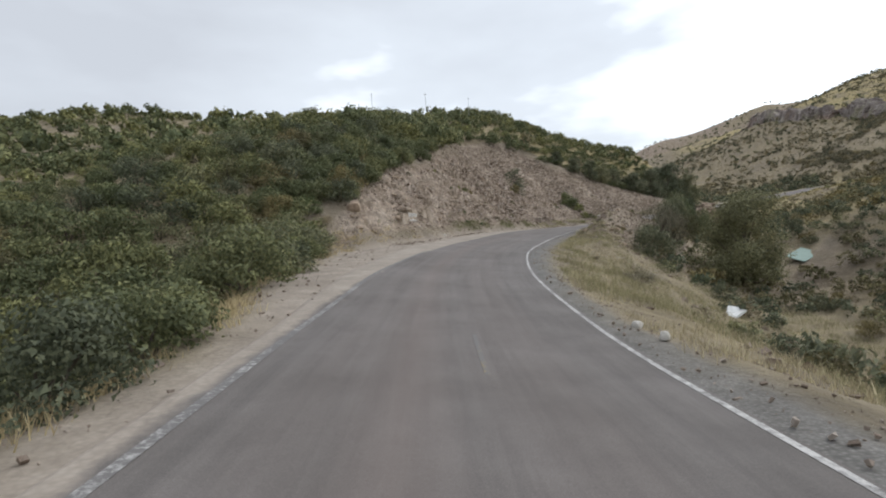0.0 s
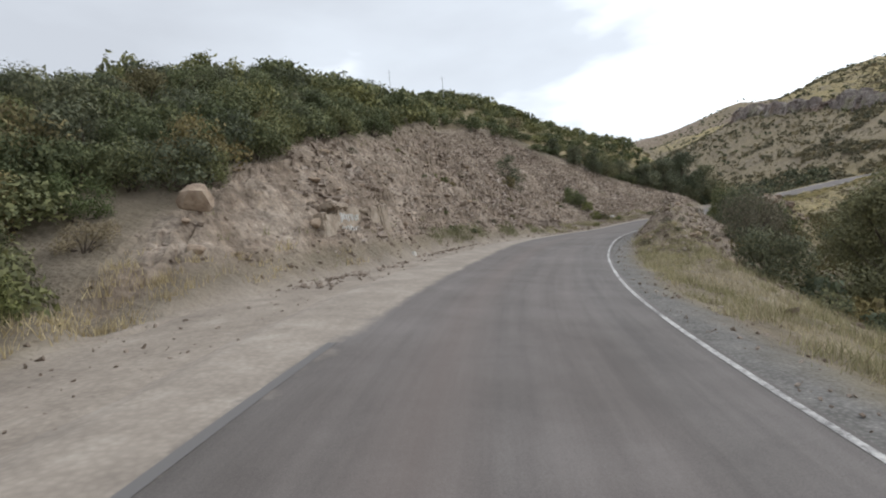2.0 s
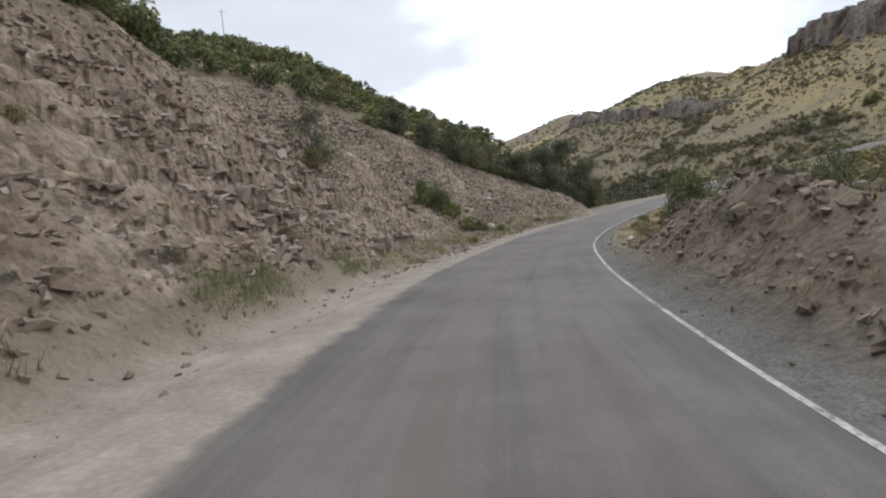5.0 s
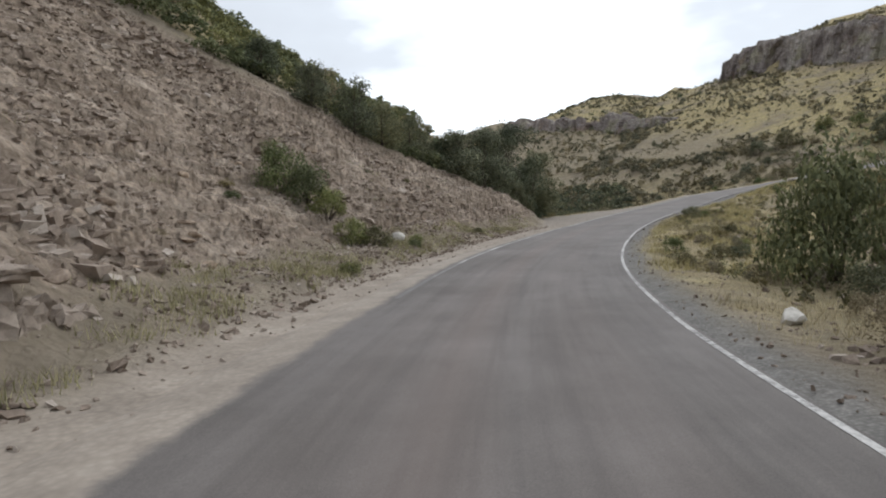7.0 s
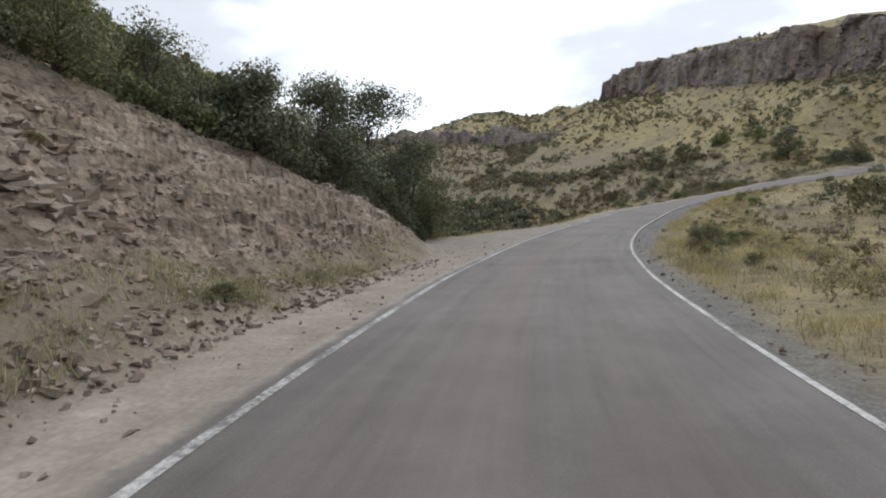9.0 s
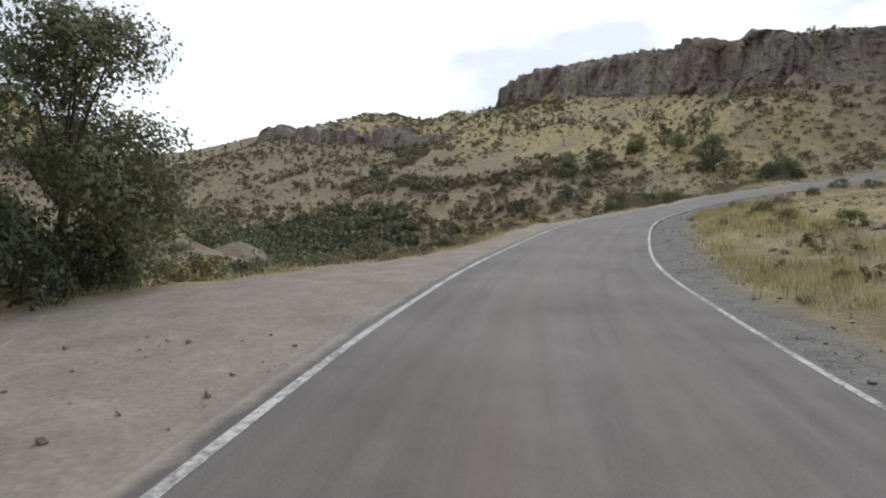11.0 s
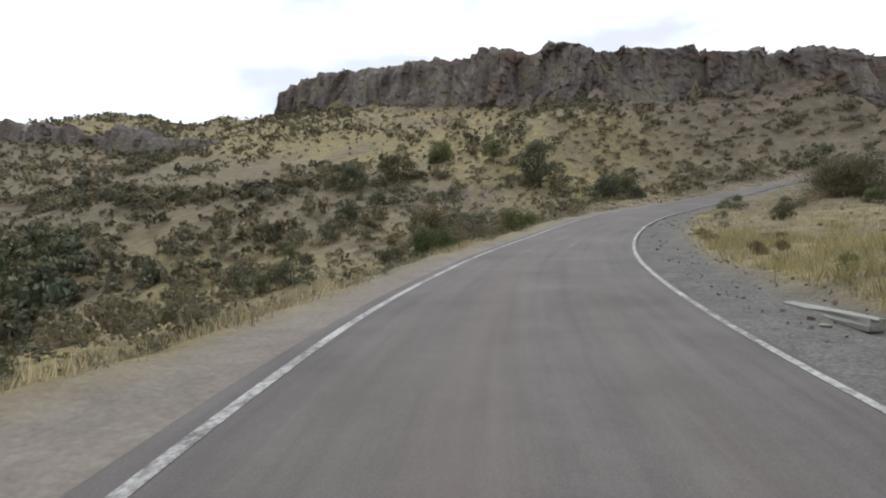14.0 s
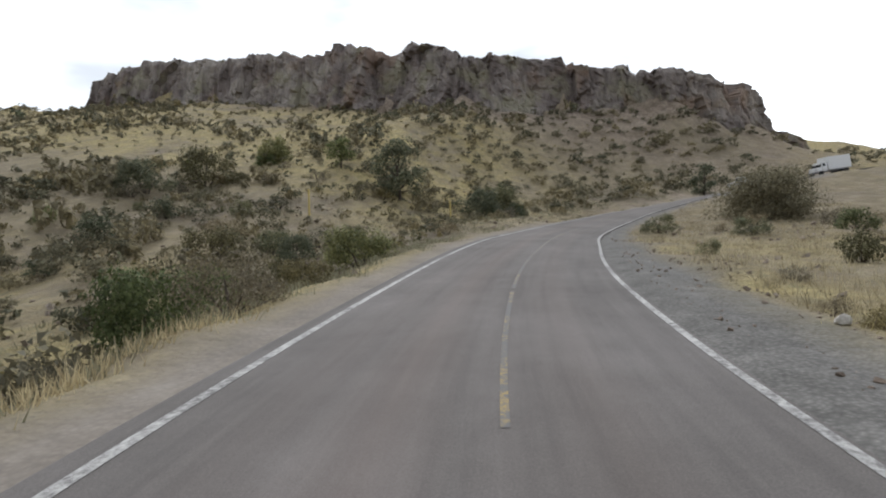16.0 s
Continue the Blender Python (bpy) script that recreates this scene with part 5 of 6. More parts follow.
# ---- grass ----
def grass(name, label, places, height, mat, blades=14, spread=.22):
    rng = np.random.RandomState(len(places))
    n = len(places) * blades
    base = np.repeat(np.column_stack([places, ground_at(places[:, 0], places[:, 1])]), blades, 0)
    base[:, :2] += rng.normal(size=(n, 2)) * spread
    h = np.repeat(height * (.6 + .7 * rng.rand(len(places))), blades) * (.5 + .7 * rng.rand(n))
    a = rng.rand(n) * 6.28
    side = np.stack([np.cos(a), np.sin(a), 0 * a], 1) * (.009 + .009 * rng.rand(n))[:, None]
    tip = base + np.column_stack([rng.normal(size=(n, 2)) * .42 * h[:, None], h])
    v = np.stack([base - side - (0, 0, .05), base + side - (0, 0, .05), tip], 1).reshape(-1, 3)
    return tagged(new(name, mesh_from(name, v, np.arange(len(v)).reshape(-1, 3), mat)), label, "grass", kind="stuff")


def verge(n, s0, s1, l0, l1, seed, dense=0.0):
    rng = np.random.RandomState(seed)
    s, l = rng.uniform(s0, s1, n), rng.uniform(l0, l1, n)
    p = on_road(s, l)
    x, y = p[:, 0], p[:, 1]
    _, gravel, rock = land(x, y, False)
    bare = (s > 62) & (s < 92) & (l > 0) & (rng.rand(n) < .75)
    ok = ~bare & (gravel < .45 - .3 * rng.rand(n)) & (rock < .75) & (grain(x, y, 2.5, seed) + .6 * grain(x, y, .9, seed + 1) > -.2 - dense)
    return np.column_stack([x, y])[ok]


bank_weeds = spots(2600, -8, 60, 40, 135, .5, np.random.RandomState(88), lambda x, y: (along(x, y)[1] < -7) & (along(x, y)[1] > -14.5) & (grain(x, y, 5, 89) + .5 * grain(x, y, 1.6, 90) > .3))
grass("grass", "dry yellow grass on the slope inside the bend", verge(4400, -5, 150, 4.2, 15, 81, .1), .26, GRASS, 14)
grass("grass", "green-yellow grass on the near side of the hollow", verge(3000, 2, 64, 9, 27, 74, .2), .36, GRASS_GREEN, 14, .3)
grass("grass", "dry yellow grass along the inner road edge", verge(4200, 120, 270, 4.0, 20, 82, .25), .26, GRASS, 14)
grass("grass", "weedy yellow-green grass at the foot of the cut bank", verge(1800, 55, 82, -8.6, -5.8, 83, -.05), .27, GRASS_GREEN, 20)
grass("grass", "weedy grass at the foot of the cut bank", verge(2400, 82, 138, -9.4, -5.6, 84, -.15), .24, GRASS_GREEN, 14)
grass("grass", "dry yellow grass along the outer road shoulder", verge(2600, -5, 44, -10, -4.6, 85, .2), .26, GRASS, 18)
grass("grass", "thin dry weeds rooted on the cut bank", bank_weeds, .3, GRASS_GREEN, 14)
grass("grass", "tall yellow-green weeds along the inner shoulder", verge(3800, 104, 205, 4.6, 11, 71, .0), .36, GRASS_GREEN, 14)
grass("grass", "weedy green grass on the knoll and inner shoulder", verge(1500, 20, 68, 4.8, 9, 87, .0), .28, GRASS_GREEN, 14)
grass("grass", "pale yellow grass beside the gravel pull-out", verge(3000, 154, 206, -15, -4.6, 72, .0), .3, GRASS, 13)
grass("grass", "dry grass and weeds on the outer verge", verge(4600, 160, 290, -18, -4.2, 86, .35), .27, GRASS, 14)


# ---- stones ----
def rubble(name, label, places, sizes, seed):
    """Loose stones too many to count, each a small faceted block."""
    rng = np.random.RandomState(seed)
    cube = np.array([(a, b, c) for a in (-1, 1) for b in (-1, 1) for c in (-1, 1)], float) * .5
    quads = np.array([(0, 1, 3, 2), (4, 6, 7, 5), (0, 4, 5, 1), (2, 3, 7, 6), (0, 2, 6, 4), (1, 5, 7, 3)])
    z = ground_at(places[:, 0], places[:, 1])
    n = len(places)
    v = cube[None] * (1 + .95 * (rng.rand(n, 8, 3) - .5)) * (sizes[:, None] * rng.uniform(.6, 1.3, (n, 3)))[:, None] * (1, 1, .5)
    q = rng.normal(size=(n, 4)) * (.35, .35, 1, 1)
    q /= np.linalg.norm(q, axis=1)[:, None]
    i, j, k, r = q.T
    m = np.stack([1 - 2 * (j * j + k * k), 2 * (i * j - k * r), 2 * (i * k + j * r), 2 * (i * j + k * r), 1 - 2 * (i * i + k * k), 2 * (j * k - i * r),
                  2 * (i * k - j * r), 2 * (j * k + i * r), 1 - 2 * (i * i + j * j)], -1).reshape(n, 3, 3)
    v = np.einsum("nij,nkj->nki", m, v) + np.column_stack([places, z + .12 * sizes])[:, None]
    f = (quads[None] + 8 * np.arange(n)[:, None, None]).reshape(-1, 4)
    return tagged(new(name, mesh_from(name, v, f, RUBBLE)), label, "rubble", kind="stuff")


def strewn(n, s0, s1, l0, l1, seed, small, large, only=None):
    rng = np.random.RandomState(seed)
    p = on_road(rng.uniform(s0, s1, n), rng.uniform(l0, l1, n))[:, :2]
    if only is not None:
        p = p[only(p)]
    return p, small + (large - small) * rng.rand(len(p)) ** 3


on_rock = lambda p: land(p[:, 0], p[:, 1], False)[2] > .2
off_road = lambda p: np.abs(along(p[:, 0], p[:, 1])[1]) > 4.0
rubble("bank_rubble", "broken reddish stones strewn over the cut bank", *strewn(13500, 34, 149, -29, -5.2, 92, .04, .2, on_rock), 92)


def slabs(name, label, n, seed):
    """Broken bedded rock: flat angular blocks that jut out of the cut bank in outcrops."""
    rng = np.random.RandomState(seed)
    st, l = rng.uniform(44, 147, n), -rng.uniform(6.4, 29, n)
    p, q = on_road(st, l), on_road(st + .5, l)
    rock = land(p[:, 0], p[:, 1], False)[2]
    crop = grain(st, l, 6, 111) + .6 * grain(st, l, 2.0, 112)
    ok = (rock > .35) & (crop > -.15 - .5 * (rng.rand(n) < .12))
    st, l, p, q, crop = st[ok], l[ok], p[ok], q[ok], np.clip(crop[ok] + .3, .1, 1.2)
    n = len(st)
    along_it = q[:, :2] - p[:, :2]
    along_it /= np.linalg.norm(along_it, axis=1)[:, None]
    turn = .3 * rng.normal(size=n)
    c, d = np.cos(turn), np.sin(turn)
    t = np.column_stack([along_it[:, 0] * c - along_it[:, 1] * d, along_it[:, 0] * d + along_it[:, 1] * c, .1 + .16 * rng.normal(size=n)])
    t /= np.linalg.norm(t, axis=1)[:, None]
    up = np.column_stack([.22 * rng.normal(size=(n, 2)), np.ones(n)])
    out = np.cross(t, up)
    out /= np.linalg.norm(out, axis=1)[:, None]
    up = np.cross(out, t)
    big = (.24 + .62 * crop * (.12 + rng.rand(n) ** 2.8)) * np.interp(st, [90, 100], [1, .85])
    wide, deep, thick = big * rng.uniform(.35, 1.0, n), big * rng.uniform(.4, .8, n), big * rng.uniform(.12, .5, n)
    cube = np.array([(a, b, e) for a in (-.5, .5) for b in (-.5, .5) for e in (-.5, .5)])
    k = cube[None] * (1 + .9 * (rng.rand(n, 8, 3) - .5)) + .22 * (rng.rand(n, 8, 3) - .5)
    centre = np.column_stack([p[:, :2], ground_at(p[:, 0], p[:, 1]) - .2 * thick])
    v = centre[:, None] + k[:, :, :1] * (wide[:, None] * t)[:, None] + k[:, :, 1:2] * (deep[:, None] * out)[:, None] + k[:, :, 2:] * (thick[:, None] * up)[:, None]
    quads = np.array([(0, 1, 3, 2), (4, 6, 7, 5), (0, 4, 5, 1), (2, 3, 7, 6), (0, 2, 6, 4), (1, 5, 7, 3)])
    f = (quads[None] + 8 * np.arange(n)[:, None, None]).reshape(-1, 4)
    return tagged(new(name, mesh_from(name, v, f, RUBBLE)), label, "rubble", kind="stuff")


slabs("bank_slabs", "angular bedded brown rock slabs jutting from the cut bank", 32000, 113)
rubble("foot_talus", "small broken stones fallen along the foot of the bank", *strewn(5600, 38, 138, -8.6, -5.4, 98, .025, .18), 98)
rubble("apron_stones", "broken grey-brown stones on the loose apron of the bank", *strewn(3000, 92, 134, -9.6, -5.4, 120, .03, .2), 120)
rubble("shoulder_gravel", "loose pale gravel along the outer shoulder", *strewn(2400, -5, 150, -8.5, -3.8, 93, .02, .11), 93)
rubble("shoulder_gravel", "loose grey gravel along the inner shoulder", *strewn(6000, -5, 230, 3.6, 6.3, 94, .015, .085), 94)
rubble("slope_stones", "grey stones scattered on the slope inside the bend", *strewn(2200, -5, 240, 6.6, 22, 95, .05, .32, off_road), 95)
rubble("verge_stones", "stones scattered on the outer verge and hollow", *strewn(1300, 174, 260, -24, -5.5, 96, .05, .3, off_road), 96)

for n in range(36):
    s, l = PLANT.uniform(46, 130), -PLANT.uniform(6.6, 13.5) if n % 3 else -PLANT.uniform(6.4, 7.8)
    x, y, _ = on_road(s, l)
    bush(("grey", "rust", "fresh", "grey", "oak")[PLANT.randint(5)], x, y, PLANT.uniform(.2, .5), label="small weedy shrub rooted in the cut bank", group="bank shrubs")
for n in range(60):
    s, l = PLANT.uniform(88, 205), PLANT.uniform(5.0, 9.5)
    x, y, _ = on_road(s, l)
    bush(("fresh", "rust", "grey", "grey", "rust")[PLANT.randint(5)], x, y, PLANT.uniform(.3, .65) * (.6 if s > 150 else 1), label="weedy olive shrub on the inner verge", group="verge shrubs")
LARGE_ROCK = "large reddish broken rock bedded in the cut bank"
for n in range(150):
    s, l = PLANT.uniform(36, 128), PLANT.uniform(-15.5, -6.4)
    x, y, _ = on_road(s, l)
    if land(np.array([x]), np.array([y]), False)[2][0] > .3:
        r = PLANT.uniform(.25, .6) * (1.5 if PLANT.rand() < .15 else 1)
        boulder(x, y, r * PLANT.uniform(.9, 1.7), r * PLANT.uniform(.8, 1.3), r * PLANT.uniform(.45, .8), LARGE_ROCK, name="rock", sink=.3)
boulder(-6.5, 43.2, 1.4, 1.15, 1.2, "rounded grey-brown boulder at the start of the cut bank", turn=20, sink=.05)
boulder(0.2, 53.4, .55, .45, .45, "pale broken stone at the foot of the cut bank", True)
boulder(30.5, 110.2, 1.0, .8, .65, "pale grey boulder at the foot of the cut bank", True)
boulder(30.3, 88.3, .75, .6, .5, "pale stone in the grass beside the road", True)
boulder(114.8, 136.6, .3, .25, .22, "pale stone on the gravel shoulder", True)
boulder(4.5, 11.8, .36, .26, .26, "pale stone at the road edge", True, name="stone")
boulder(4.6, 13.8, .42, .25, .24, "pale stone at the road edge", True, name="stone")
for n in range(30):
    boulder(40.4 + PLANT.normal() * 1.7, 88.0 + PLANT.normal() * 1.9, PLANT.uniform(.6, 1.9), PLANT.uniform(.6, 1.4), PLANT.uniform(.5, 1.1),
            "grey broken rock in a pile beside the road", name="rock")


heap = np.random.RandomState(121).normal(size=(700, 2)) * (2.2, 2.3) + (40.6, 87.8)
rubble("heap_stones", "grey broken stones heaped between the larger rocks", heap, .08 + .4 * np.random.RandomState(122).rand(len(heap)) ** 2, 121)
rubble("knoll_stones", "grey-brown broken stones on the rocky knoll", *strewn(6000, 54, 92, 4.8, 13, 97, .03, .22), 97)
for n in range(46):
    s, l = PLANT.uniform(56, 90), PLANT.uniform(5.4, 10)
    x, y, _ = on_road(s, l)
    if n % 2 == 1:
        r = PLANT.uniform(.25, .65)
        boulder(x, y, r * 1.4, r, r * .7, "grey-brown rock bedded in the rocky knoll", name="rock", sink=.3)
    else:
        bush(("grey", "rust", "grey", "grey")[PLANT.randint(4)], x, y, PLANT.uniform(.2, .5), label="small dry shrub on the rocky knoll", group="knoll shrubs")


# ---- the rock wall of the mesa ----
def rock_wall(name, label, path, height, step, seed, scale=1.0, lean=.16, cap=9.0, rough=.035):
    """A broken cliff along a path of x, y and foot height; it faces the left of the path."""
    path = np.asarray(path, float)
    run = np.concatenate([[0], np.cumsum(np.hypot(*np.diff(path[:, :2], axis=0).T))])
    u = np.arange(0, run[-1], step)
    x, y, foot = (np.interp(u, run, path[:, k]) for k in range(3))
    tx, ty = np.gradient(x), np.gradient(y)
    n = np.hypot(tx, ty)
    ox, oy = -ty / n, tx / n
    h = np.interp(u, run, height)
    h = h * (1 + .035 * grain(u, 0 * u, 13, seed) + rough * facets(u, 0 * u + .5, 9 * scale, 5, seed) + .05 * facets(u, 0 * u + .5, 2.4 * scale, 5, seed + 1)) + 2.5
    rows, last = int(h.max() / step) + 1, 0
    verts = []
    for k in range(rows + 7):
        v = min(1.0, k / rows)
        q = h * v
        out = scale * (2.4 * facets(u, .35 * q, 9 * scale, 9 * scale, seed + 2) + 1.3 * facets(u, .4 * q, 3.2 * scale, 3.6 * scale, seed + 3) + .45 * facets(u, q, 1.3 * scale, 1.5 * scale, seed + 4))
        out = out - lean * q + 1.6 * (1 - v) ** 3
        back = max(0, k - rows) * cap / 6
        round_off = scale * (.9 * ease(v, .9, 1) + .0)
        z = foot - 2.5 + q - (.03 * back * back if back else 0) + (.3 * scale * facets(u, 0 * u + k, 2.2 * scale, 1.1, seed + 5) if v == 1 else 0)
        verts.append(np.stack([x + ox * (out - back - round_off), y + oy * (out - back - round_off), z], 1))
    v = np.stack(verts, 1)
    c, m = v.shape[0], v.shape[1]
    a = (np.arange(c - 1)[:, None] * m + np.arange(m - 1)[None]).ravel()
    me = mesh_from(name, v.reshape(-1, 3), np.stack([a, a + 1, a + m + 1, a + m], 1), CLIFF)
    return tagged(new(name, me), label, "cliff", kind="structure")


rim_y = np.arange(60.0, 301, 4)
rim_x, rim_z = cliff_line(rim_y)
rock_wall("mesa_cliff", "dark brown weathered rock cliff along the mesa rim", np.stack([rim_x - .6, rim_y, rim_z], 1),
          np.interp(rim_y, [60, 70, 76, 83, 90, 105, 120, 132, 150, 158, 166, 175, 200, 240, 255, 270, 280, 290, 296, 300], [3, 7.5, 11.3, 13.1, 13, 12, 14, 14.9, 13.8, 15, 17, 17.8, 17.2, 16.6, 15.9, 16, 15.2, 13, 8.5, 2]), .55, 410)
band = np.array([(224.5, 262.0), (222.0, 285.0), (225.5, 318.0), (220.5, 346.0), (219.5, 385.0), (214.0, 410.0)])
rock_wall("rock_band", "low dark rock ledge on the far grassy slope", np.column_stack([band, ground_at(band[:, 0], band[:, 1]) - .5]), [1.0, 6.0, 8.5, 6.5, 8.0, 2.0], .8, 430, .8, .35, 6.0, .6)
rim = spots(700, 225, 330, 85, 300, 3.0, np.random.RandomState(31), lambda x, y: (x - cliff_line(y)[0] > 5) & (x - cliff_line(y)[0] < 16))
scrub("rim_scrub", "small dark bushes along the rim of the mesa", rim, np.random.RandomState(32).uniform(.5, 1.3, len(rim)), [bush_shapes(130 + n, 10, 60, .22)[0] for n in range(4)], LEAF_DARK)


# ---- small things by the road ----
def box(bm, size, at=(0, 0, 0), turn=(0, 0, 0), bevel=0.0):
    made = bmesh.ops.create_cube(bm, size=1, matrix=Matrix.LocRotScale(at, Euler([radians(a) for a in turn]), size))
    if bevel:
        edges = list({e for v in made["verts"] for e in v.link_edges})
        bmesh.ops.bevel(bm, geom=edges, offset=bevel, segments=2, affect="EDGES")
    return bm


def rod(bm, a, b, r0, r1, sides=8):
    a, b = Vector(a), Vector(b)
    m = Matrix.Translation((a + b) / 2) @ (b - a).to_track_quat("Z", "Y").to_matrix().to_4x4()
    bmesh.ops.create_cone(bm, cap_ends=True, segments=sides, radius1=r0, radius2=r1, depth=(b - a).length, matrix=m)
    return bm


OLD_WHITE = plain_material("dirty_white_panel", (.62, .62, .6), .6, .3, 0, .2)
FOAM = plain_material("yellowed_foam", (.42, .36, .2), .9, .1, 0, .3)
GREEN_SHEET = plain_material("faded_green_sheet", (.24, .32, .28), .7, .3)
CHALK = plain_material("white_spray_paint", (.7, .7, .68), .8, .2, 0, .3)
GALVANISED = plain_material("weathered_steel", (.36, .37, .38), .5, .5, .6)
YELLOW_POST = plain_material("sun_faded_yellow", (.52, .40, .14), .6, .3)
VEHICLE_WHITE = plain_material("white_vehicle_paint", (.75, .75, .74), .3, .5, 0, .05)
RUBBER = plain_material("tyre_rubber", (.03, .03, .03), .85, .3)
DARK_GLASS = plain_material("dark_vehicle_glass", (.03, .035, .04), .08, .8, 0, .1)
GREY_TRIM = plain_material("grey_vehicle_trim", (.16, .16, .17), .5, .4)

# a dumped white panel with torn foam
x, y = 21.4, 42.6
dump = tagged(new("dumped_panel"), "broken dirty white panel dumped on the roadside slope", "rubbish")
dump.matrix_basis = pose(x, y, float(ground_at(x, y)[0]) + .12, 6, -12, 35)
part("panel", box(bmesh.new(), (2.3, 1.1, .2), bevel=.03), OLD_WHITE, dump)
part("flap", box(bmesh.new(), (.9, .8, .06), (.5, .15, .19), (10, -14, 20), .01), OLD_WHITE, dump)
part("side_panel", box(bmesh.new(), (.7, .85, .4), (-1.15, -.1, .03), (0, 8, 12), .03), GREY_TRIM, dump, "grey crushed end of the panel")
for n, (dx, dy) in enumerate(((-1.1, .5), (-.9, .9), (.2, .8), (-1.5, -.2))):
    scrap = part("foam_scrap", box(bmesh.new(), (.32, .2, .12), turn=(12 * n, 9, 40 * n), bevel=.03), FOAM)
    scrap.location = (x + dx, y + dy, float(ground_at(x + dx, y + dy)[0]) + .05)
    tagged(scrap, "torn yellowish foam scrap lying in the grass", "rubbish", "dumped scraps")
x, y = 42.4, 67.0
sheet = part("green_sheet", box(bmesh.new(), (3.6, 2.2, .08), bevel=.02), GREEN_SHEET)
sheet.matrix_basis = pose(x, y, float(ground_at(x, y)[0]) + .3, 18, -14, 30)
tagged(sheet, "faded green sheet lying crumpled in the brush", "rubbish")


BLOCK_STONE = material("tan_block_stone", .92, .15)
w = Nodes(BLOCK_STONE)
w.finish(w.mix(.7, w.ramp(w.noise(1.6, 6, .7), (.3, (.27, .215, .165)), (.55, (.38, .315, .25)), (.75, (.47, .41, .34))), w.ramp(w.noise(9, 6, .75), (.3, .6), (.55, 1.0), (.75, 1.25)), "MULTIPLY"), w.noise(7, 7, .7), .6, .05)


# squared faces of rock in the foot of the bank, one of them with scrawled paint
def painted_block():
    (x0, y0, _), (x1, y1, _) = on_road(np.array([43.8, 50.0]), np.array([-8.1, -7.75]))
    x, y = (x0 + x1) / 2, (y0 + y1) / 2
    z = float(land(np.array([x]), np.array([y]), False)[0][0]) - 1.5
    ob = tagged(new("painted_rock"), "squared tan rock face with illegible white paint strokes", "rock")
    ob.matrix_basis = pose(x, y, z, 0, 0, math.degrees(math.atan2(y1 - y0, x1 - x0)))
    rng = np.random.RandomState(55)
    for (sx, sy, sz), at in (((1.5, 1.6, 1.9), (-3.0, .6, .7)), ((2.4, 1.5, 2.3), (-1.3, .55, .9)), ((1.35, 1.5, 2.0), (.5, .8, .8)), ((1.05, 1.6, 2.4), (1.65, .62, .95)), ((.8, 1.6, 2.6), (2.6, .46, 1.0)), ((1.5, 1.0, .3), (-2.2, .3, 2.05)), ((1.2, .9, .26), (.5, .5, 1.95))):
        bm = box(bmesh.new(), (sx, sy, sz), at, (-rng.uniform(6, 10), rng.uniform(-3, 3), rng.uniform(-6, 6)), .08)
        bmesh.ops.subdivide_edges(bm, edges=[e for e in bm.edges if e.calc_length() > .28], cuts=6, use_grid_fill=True)
        for v in bm.verts:
            far = max(abs(v.co.x - at[0]) / sx, abs(v.co.z - at[2]) / sz)
            v.co += Vector(rng.normal(size=3) * (.016 + .07 * max(0, far - .3)))
        part("block", bm, BLOCK_STONE, ob)
    for n in range(17):
        row = n // 8
        up = (1.6 if row == 0 else 1.02) + rng.uniform(-.03, .03)
        at = (-2.25 + (n % 8 if row == 0 else n - 8) * .23 + rng.uniform(-.03, .03), -.2 + .14 * (up - .9) - .02, up)
        bm = box(bmesh.new(), (.045, .1, rng.uniform(.24, .42)), at, (-8, rng.uniform(-24, 24), 0))
        part("paint_bar", bm, CHALK, ob, "white paint stroke")


painted_block()


def rock_ledge():
    """A row of squared rock faces under an overhanging slab, at the foot of the bank."""
    rng = np.random.RandomState(56)
    for n, (s, w, h) in enumerate(((85.1, 1.2, .55), (86.3, 1.0, .95), (87.4, 1.3, .7), (88.8, 1.1, .9), (89.7, .7, .6), (90.5, 1.0, .45))):
        (x, y, _), (x2, y2, _) = on_road(np.array([s, s + 1]), np.array([-7.45, -7.45]))
        ob = tagged(new("rock_block"), "squared grey-brown rock block jutting from the cut bank", "rock", "rock ledge")
        ob.matrix_basis = pose(x, y, float(land(np.array([x]), np.array([y]), False)[0][0]) - .6, 0, 0, math.degrees(math.atan2(y2 - y, x2 - x)) + rng.uniform(-16, 16))
        pieces = [("block", (w, 1.0, h + .3), (0, rng.uniform(.05, .35), h / 2))]
        if n == 3:
            pieces.append(("slab", (w * 1.35, 1.1, .2), (.1, 0, h + .26)))
        for name, size, at in pieces:
            bm = box(bmesh.new(), size, at, (rng.uniform(-4, 4), rng.uniform(-4, 4), rng.uniform(-4, 4)), .05)
            bmesh.ops.subdivide_edges(bm, edges=[e for e in bm.edges if e.calc_length() > .28], cuts=4, use_grid_fill=True)
            for v in bm.verts:
                far = max(abs(v.co.x - at[0]) / size[0], abs(v.co.z - at[2]) / size[2])
                v.co += Vector(rng.normal(size=3) * (.02 + .16 * max(0, far - .28)))
            part(name, bm, LEDGE_STONE, ob)


LEDGE_STONE = material("grey_ledge_stone", .92, .15)
w = Nodes(LEDGE_STONE)
w.finish(w.mix(.7, w.ramp(w.noise(1.4, 6, .7), (.3, (.23, .185, .15)), (.55, (.32, .265, .22)), (.75, (.40, .345, .29))), w.ramp(w.noise(9, 6, .75), (.3, .6), (.55, 1.0), (.75, 1.25)), "MULTIPLY"), w.noise(7, 7, .7), .6, .05)
rock_ledge()


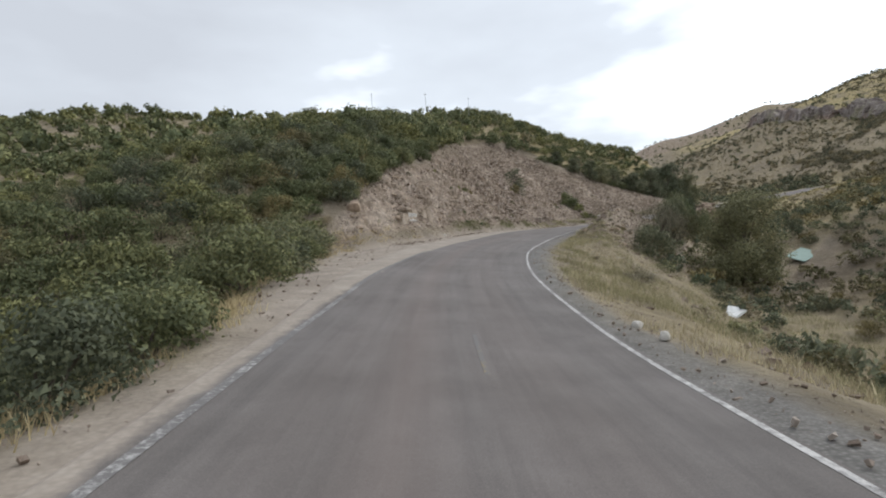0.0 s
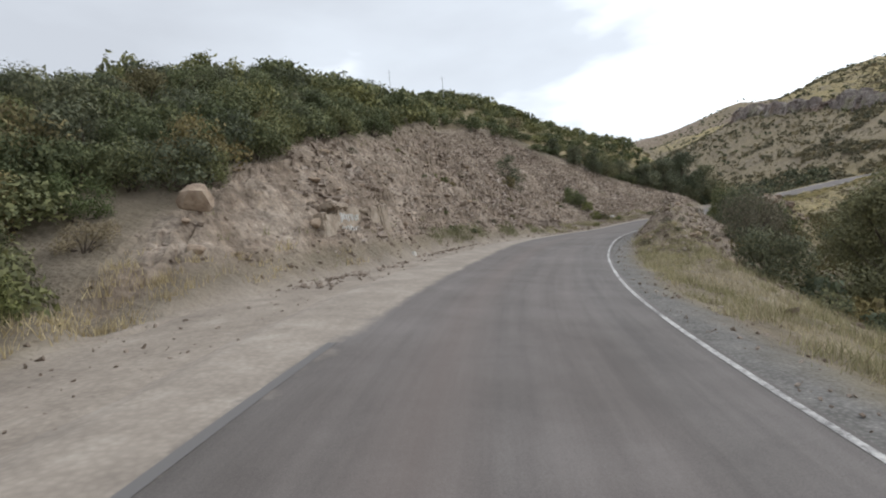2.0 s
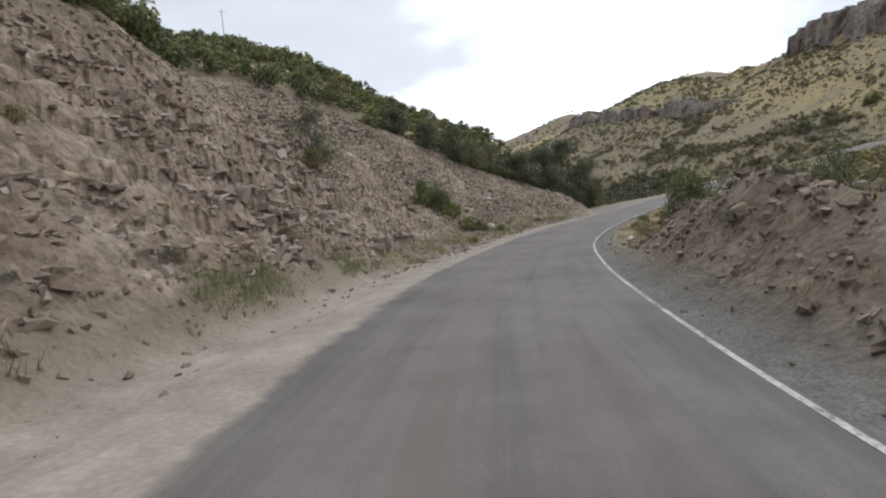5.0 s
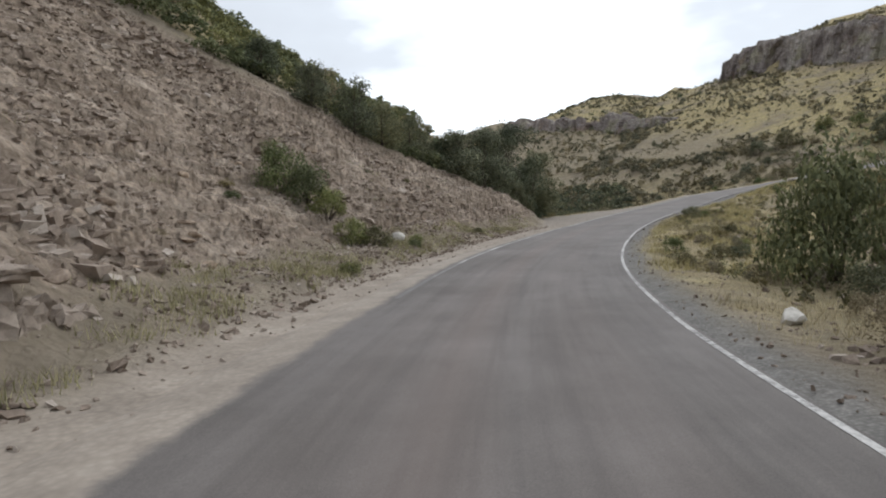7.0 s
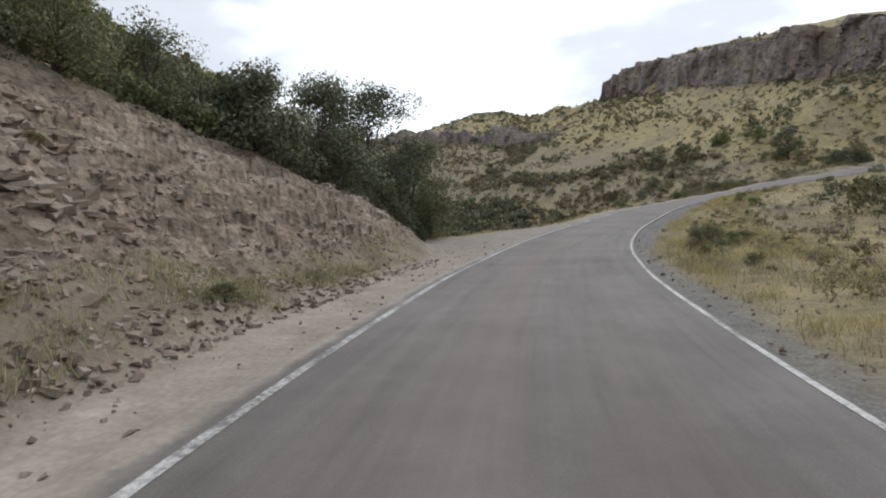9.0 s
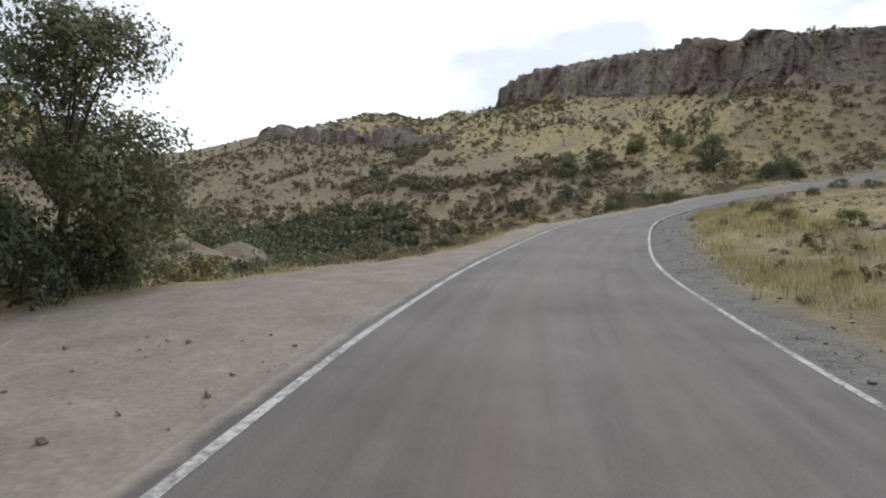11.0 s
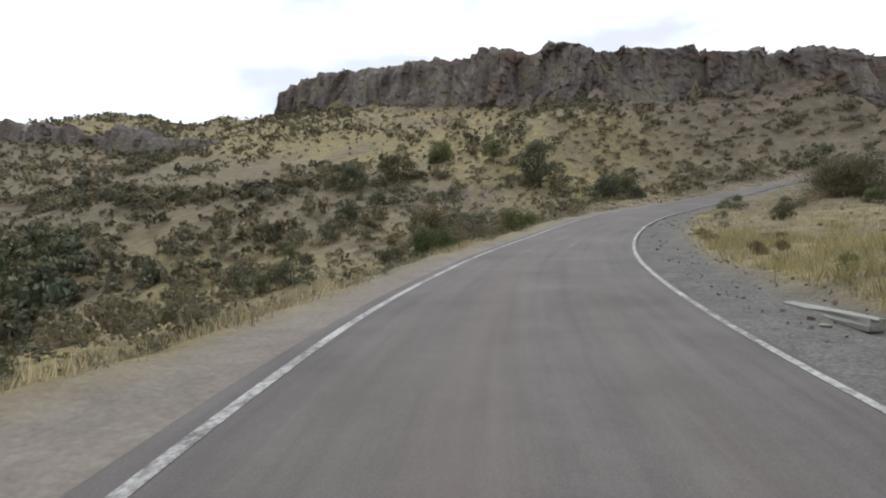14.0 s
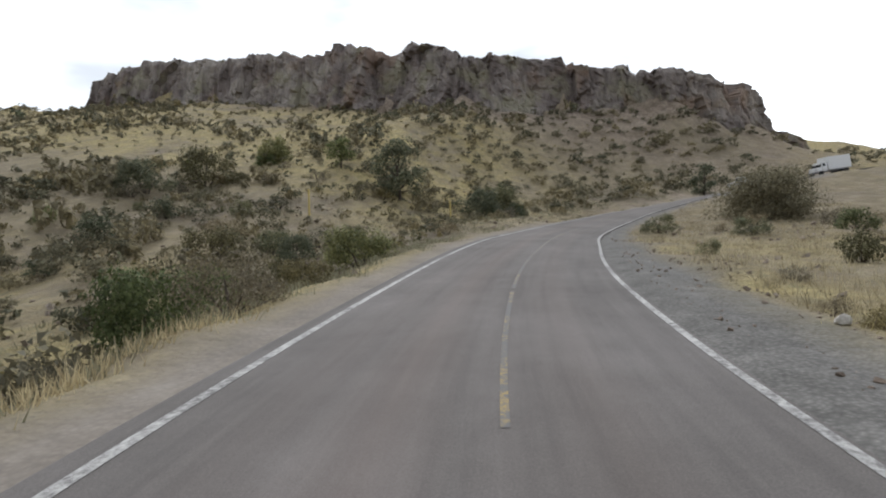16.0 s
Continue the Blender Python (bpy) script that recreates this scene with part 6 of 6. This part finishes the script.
def post(x, y, height, mat, label, name="marker_post", r=.05):
    ob = tagged(new(name), label, "post")
    ob.location = (x, y, float(ground_at(x, y)[0]))
    part("shaft", rod(bmesh.new(), (0, 0, -.3), (0, 0, height), r, r * .9), mat, ob)
    part("cap", rod(bmesh.new(), (0, 0, height), (0, 0, height + .08), r * 1.25, r * .8), mat, ob)
    return ob


post(153.3, 158.5, 2.2, YELLOW_POST, "faded yellow marker post on the slope", r=.09)
post(163.9, 147.3, 1.9, YELLOW_POST, "faded yellow marker post on the slope", r=.08)
for x, y, h in ((-14.0, 128.0, 6.5), (-2.0, 132.0, 6.0), (8.0, 134.0, 5.0)):
    mast = tagged(new("mast"), "thin weathered steel mast on the hill crest", "mast")
    mast.location = (x, y, float(ground_at(x, y)[0]))
    part("shaft", rod(bmesh.new(), (0, 0, -.4), (0, 0, h), .07, .04), GALVANISED, mast)
    part("crossbar", rod(bmesh.new(), (-.4, 0, h * .93), (.4, 0, h * .93), .025, .025), GALVANISED, mast)


# ---- vehicles standing on the upper road ----
def wheel(parent, x, y, r, width):
    w = part("wheel", rod(bmesh.new(), (x, y - width / 2, r), (x, y + width / 2, r), r * .55, r * .55, 14), GALVANISED, parent)
    bm = bmesh.new()
    rod(bm, (x, y - width / 2 - .01, r), (x, y + width / 2 + .01, r), r, r, 20)
    part("tyre", bm, RUBBER, w)


def truck(s, l, back=180):
    """A white box truck that faces down the road."""
    ob = tagged(new("box_truck"), "white box truck with square cargo body on the road", "truck")
    for dx, size, at, name, mat, bev in (
            (0, (5.6, 2.35, 2.5), (-1.4, 0, 2.25), "cargo_box", VEHICLE_WHITE, .06),
            (0, (1.5, 2.1, 1.75), (2.25, 0, 1.75), "cab", VEHICLE_WHITE, .18),
            (0, (1.3, 1.95, .85), (3.5, 0, 1.2), "hood", VEHICLE_WHITE, .16),
            (0, (7.6, .9, .22), (0, 0, .82), "chassis", GREY_TRIM, .02),
            (0, (.16, 2.2, .35), (4.2, 0, .72), "bumper", GREY_TRIM, .05)):
        part(name, box(bmesh.new(), size, at, bevel=bev), mat, ob)
    part("windscreen", box(bmesh.new(), (.05, 1.8, .72), (3.0, 0, 2.1), (0, -12, 0), .02), DARK_GLASS, ob)
    for q in (-1, 1):
        part("side_window", box(bmesh.new(), (.7, .04, .6), (2.4, q * 1.05, 2.1), bevel=.02), DARK_GLASS, ob)
        part("headlight", box(bmesh.new(), (.06, .3, .2), (4.15, q * .75, 1.25), bevel=.02), GALVANISED, ob)
        for x in (3.3, -1.9, -3.0):
            wheel(ob, x, q * .95, .48, .3)
    a, b = on_road(np.array([s, s - 3.0]), np.array([l, l]))
    ob.matrix_basis = pose(*a, 0, math.degrees(math.atan2(a[2] - b[2], 3)), math.degrees(math.atan2(b[1] - a[1], b[0] - a[0])))
    ob.scale = (.8, .8, .8)


def pickup(s, l):
    """A white pickup that faces down the road."""
    ob = tagged(new("pickup_truck"), "white pickup truck standing on the upper road", "car")
    bm = bmesh.new()
    box(bm, (5.2, 1.8, .62), (0, 0, .8), bevel=.1)
    part("body", bm, VEHICLE_WHITE, ob)
    bm = bmesh.new()
    box(bm, (2.1, 1.62, .66), (.1, 0, 1.4))
    for v in bm.verts:
        if v.co.z > 1.5:
            v.co.x, v.co.y = .1 + (v.co.x - .1) * .68, v.co.y * .86
    part("cab", bm, VEHICLE_WHITE, ob)
    part("windscreen", box(bmesh.new(), (.04, 1.36, .55), (.99, 0, 1.41), (0, -27, 0), .01), DARK_GLASS, ob)
    part("bumper", box(bmesh.new(), (.14, 1.8, .22), (2.62, 0, .55), bevel=.04), GREY_TRIM, ob)
    part("grille", box(bmesh.new(), (.05, 1.1, .25), (2.6, 0, .88), bevel=.01), GREY_TRIM, ob)
    for q in (-1, 1):
        part("side_window", box(bmesh.new(), (1.3, .03, .4), (.1, q * .77, 1.44), (-9 * q, 0, 0), .01), DARK_GLASS, ob)
        part("headlight", box(bmesh.new(), (.05, .28, .2), (2.6, q * .72, .9), bevel=.02), GALVANISED, ob)
        for x in (1.65, -1.6):
            wheel(ob, x, q * .82, .38, .24)
    a, b = on_road(np.array([s, s - 2.0]), np.array([l, l]))
    ob.matrix_basis = pose(*a, 0, math.degrees(math.atan2(a[2] - b[2], 2)), math.degrees(math.atan2(b[1] - a[1], b[0] - a[0])))


pickup(290.0, -1.6)
truck(307.0, -1.6)


# broken concrete lip of a drain beside the road
def drain():
    x, y, z = on_road(185.2, 4.6)
    ob = tagged(new("drain_slab"), "broken grey concrete drain lip on the shoulder", "drain")
    ob.matrix_basis = pose(x, y, float(ground_at(x, y)[0]) + .03, 0, 0, -75)
    rng = np.random.RandomState(77)
    for size, at in (((.22, 2.2, .16), (0, 0, .02)), ((.9, .2, .14), (.45, 1.0, 0)), ((.75, .5, .1), (.4, -.4, -.03))):
        bm = box(bmesh.new(), size, at, (rng.uniform(-4, 4), rng.uniform(-4, 4), rng.uniform(-6, 6)))
        bmesh.ops.subdivide_edges(bm, edges=bm.edges, cuts=2, use_grid_fill=True)
        for v in bm.verts:
            v.co += Vector(rng.normal(size=3) * .012)
        part("slab", bm, CONCRETE, ob)


CONCRETE = plain_material("weathered_concrete", (.34, .33, .3), .9, .2, 0, .25)
drain()
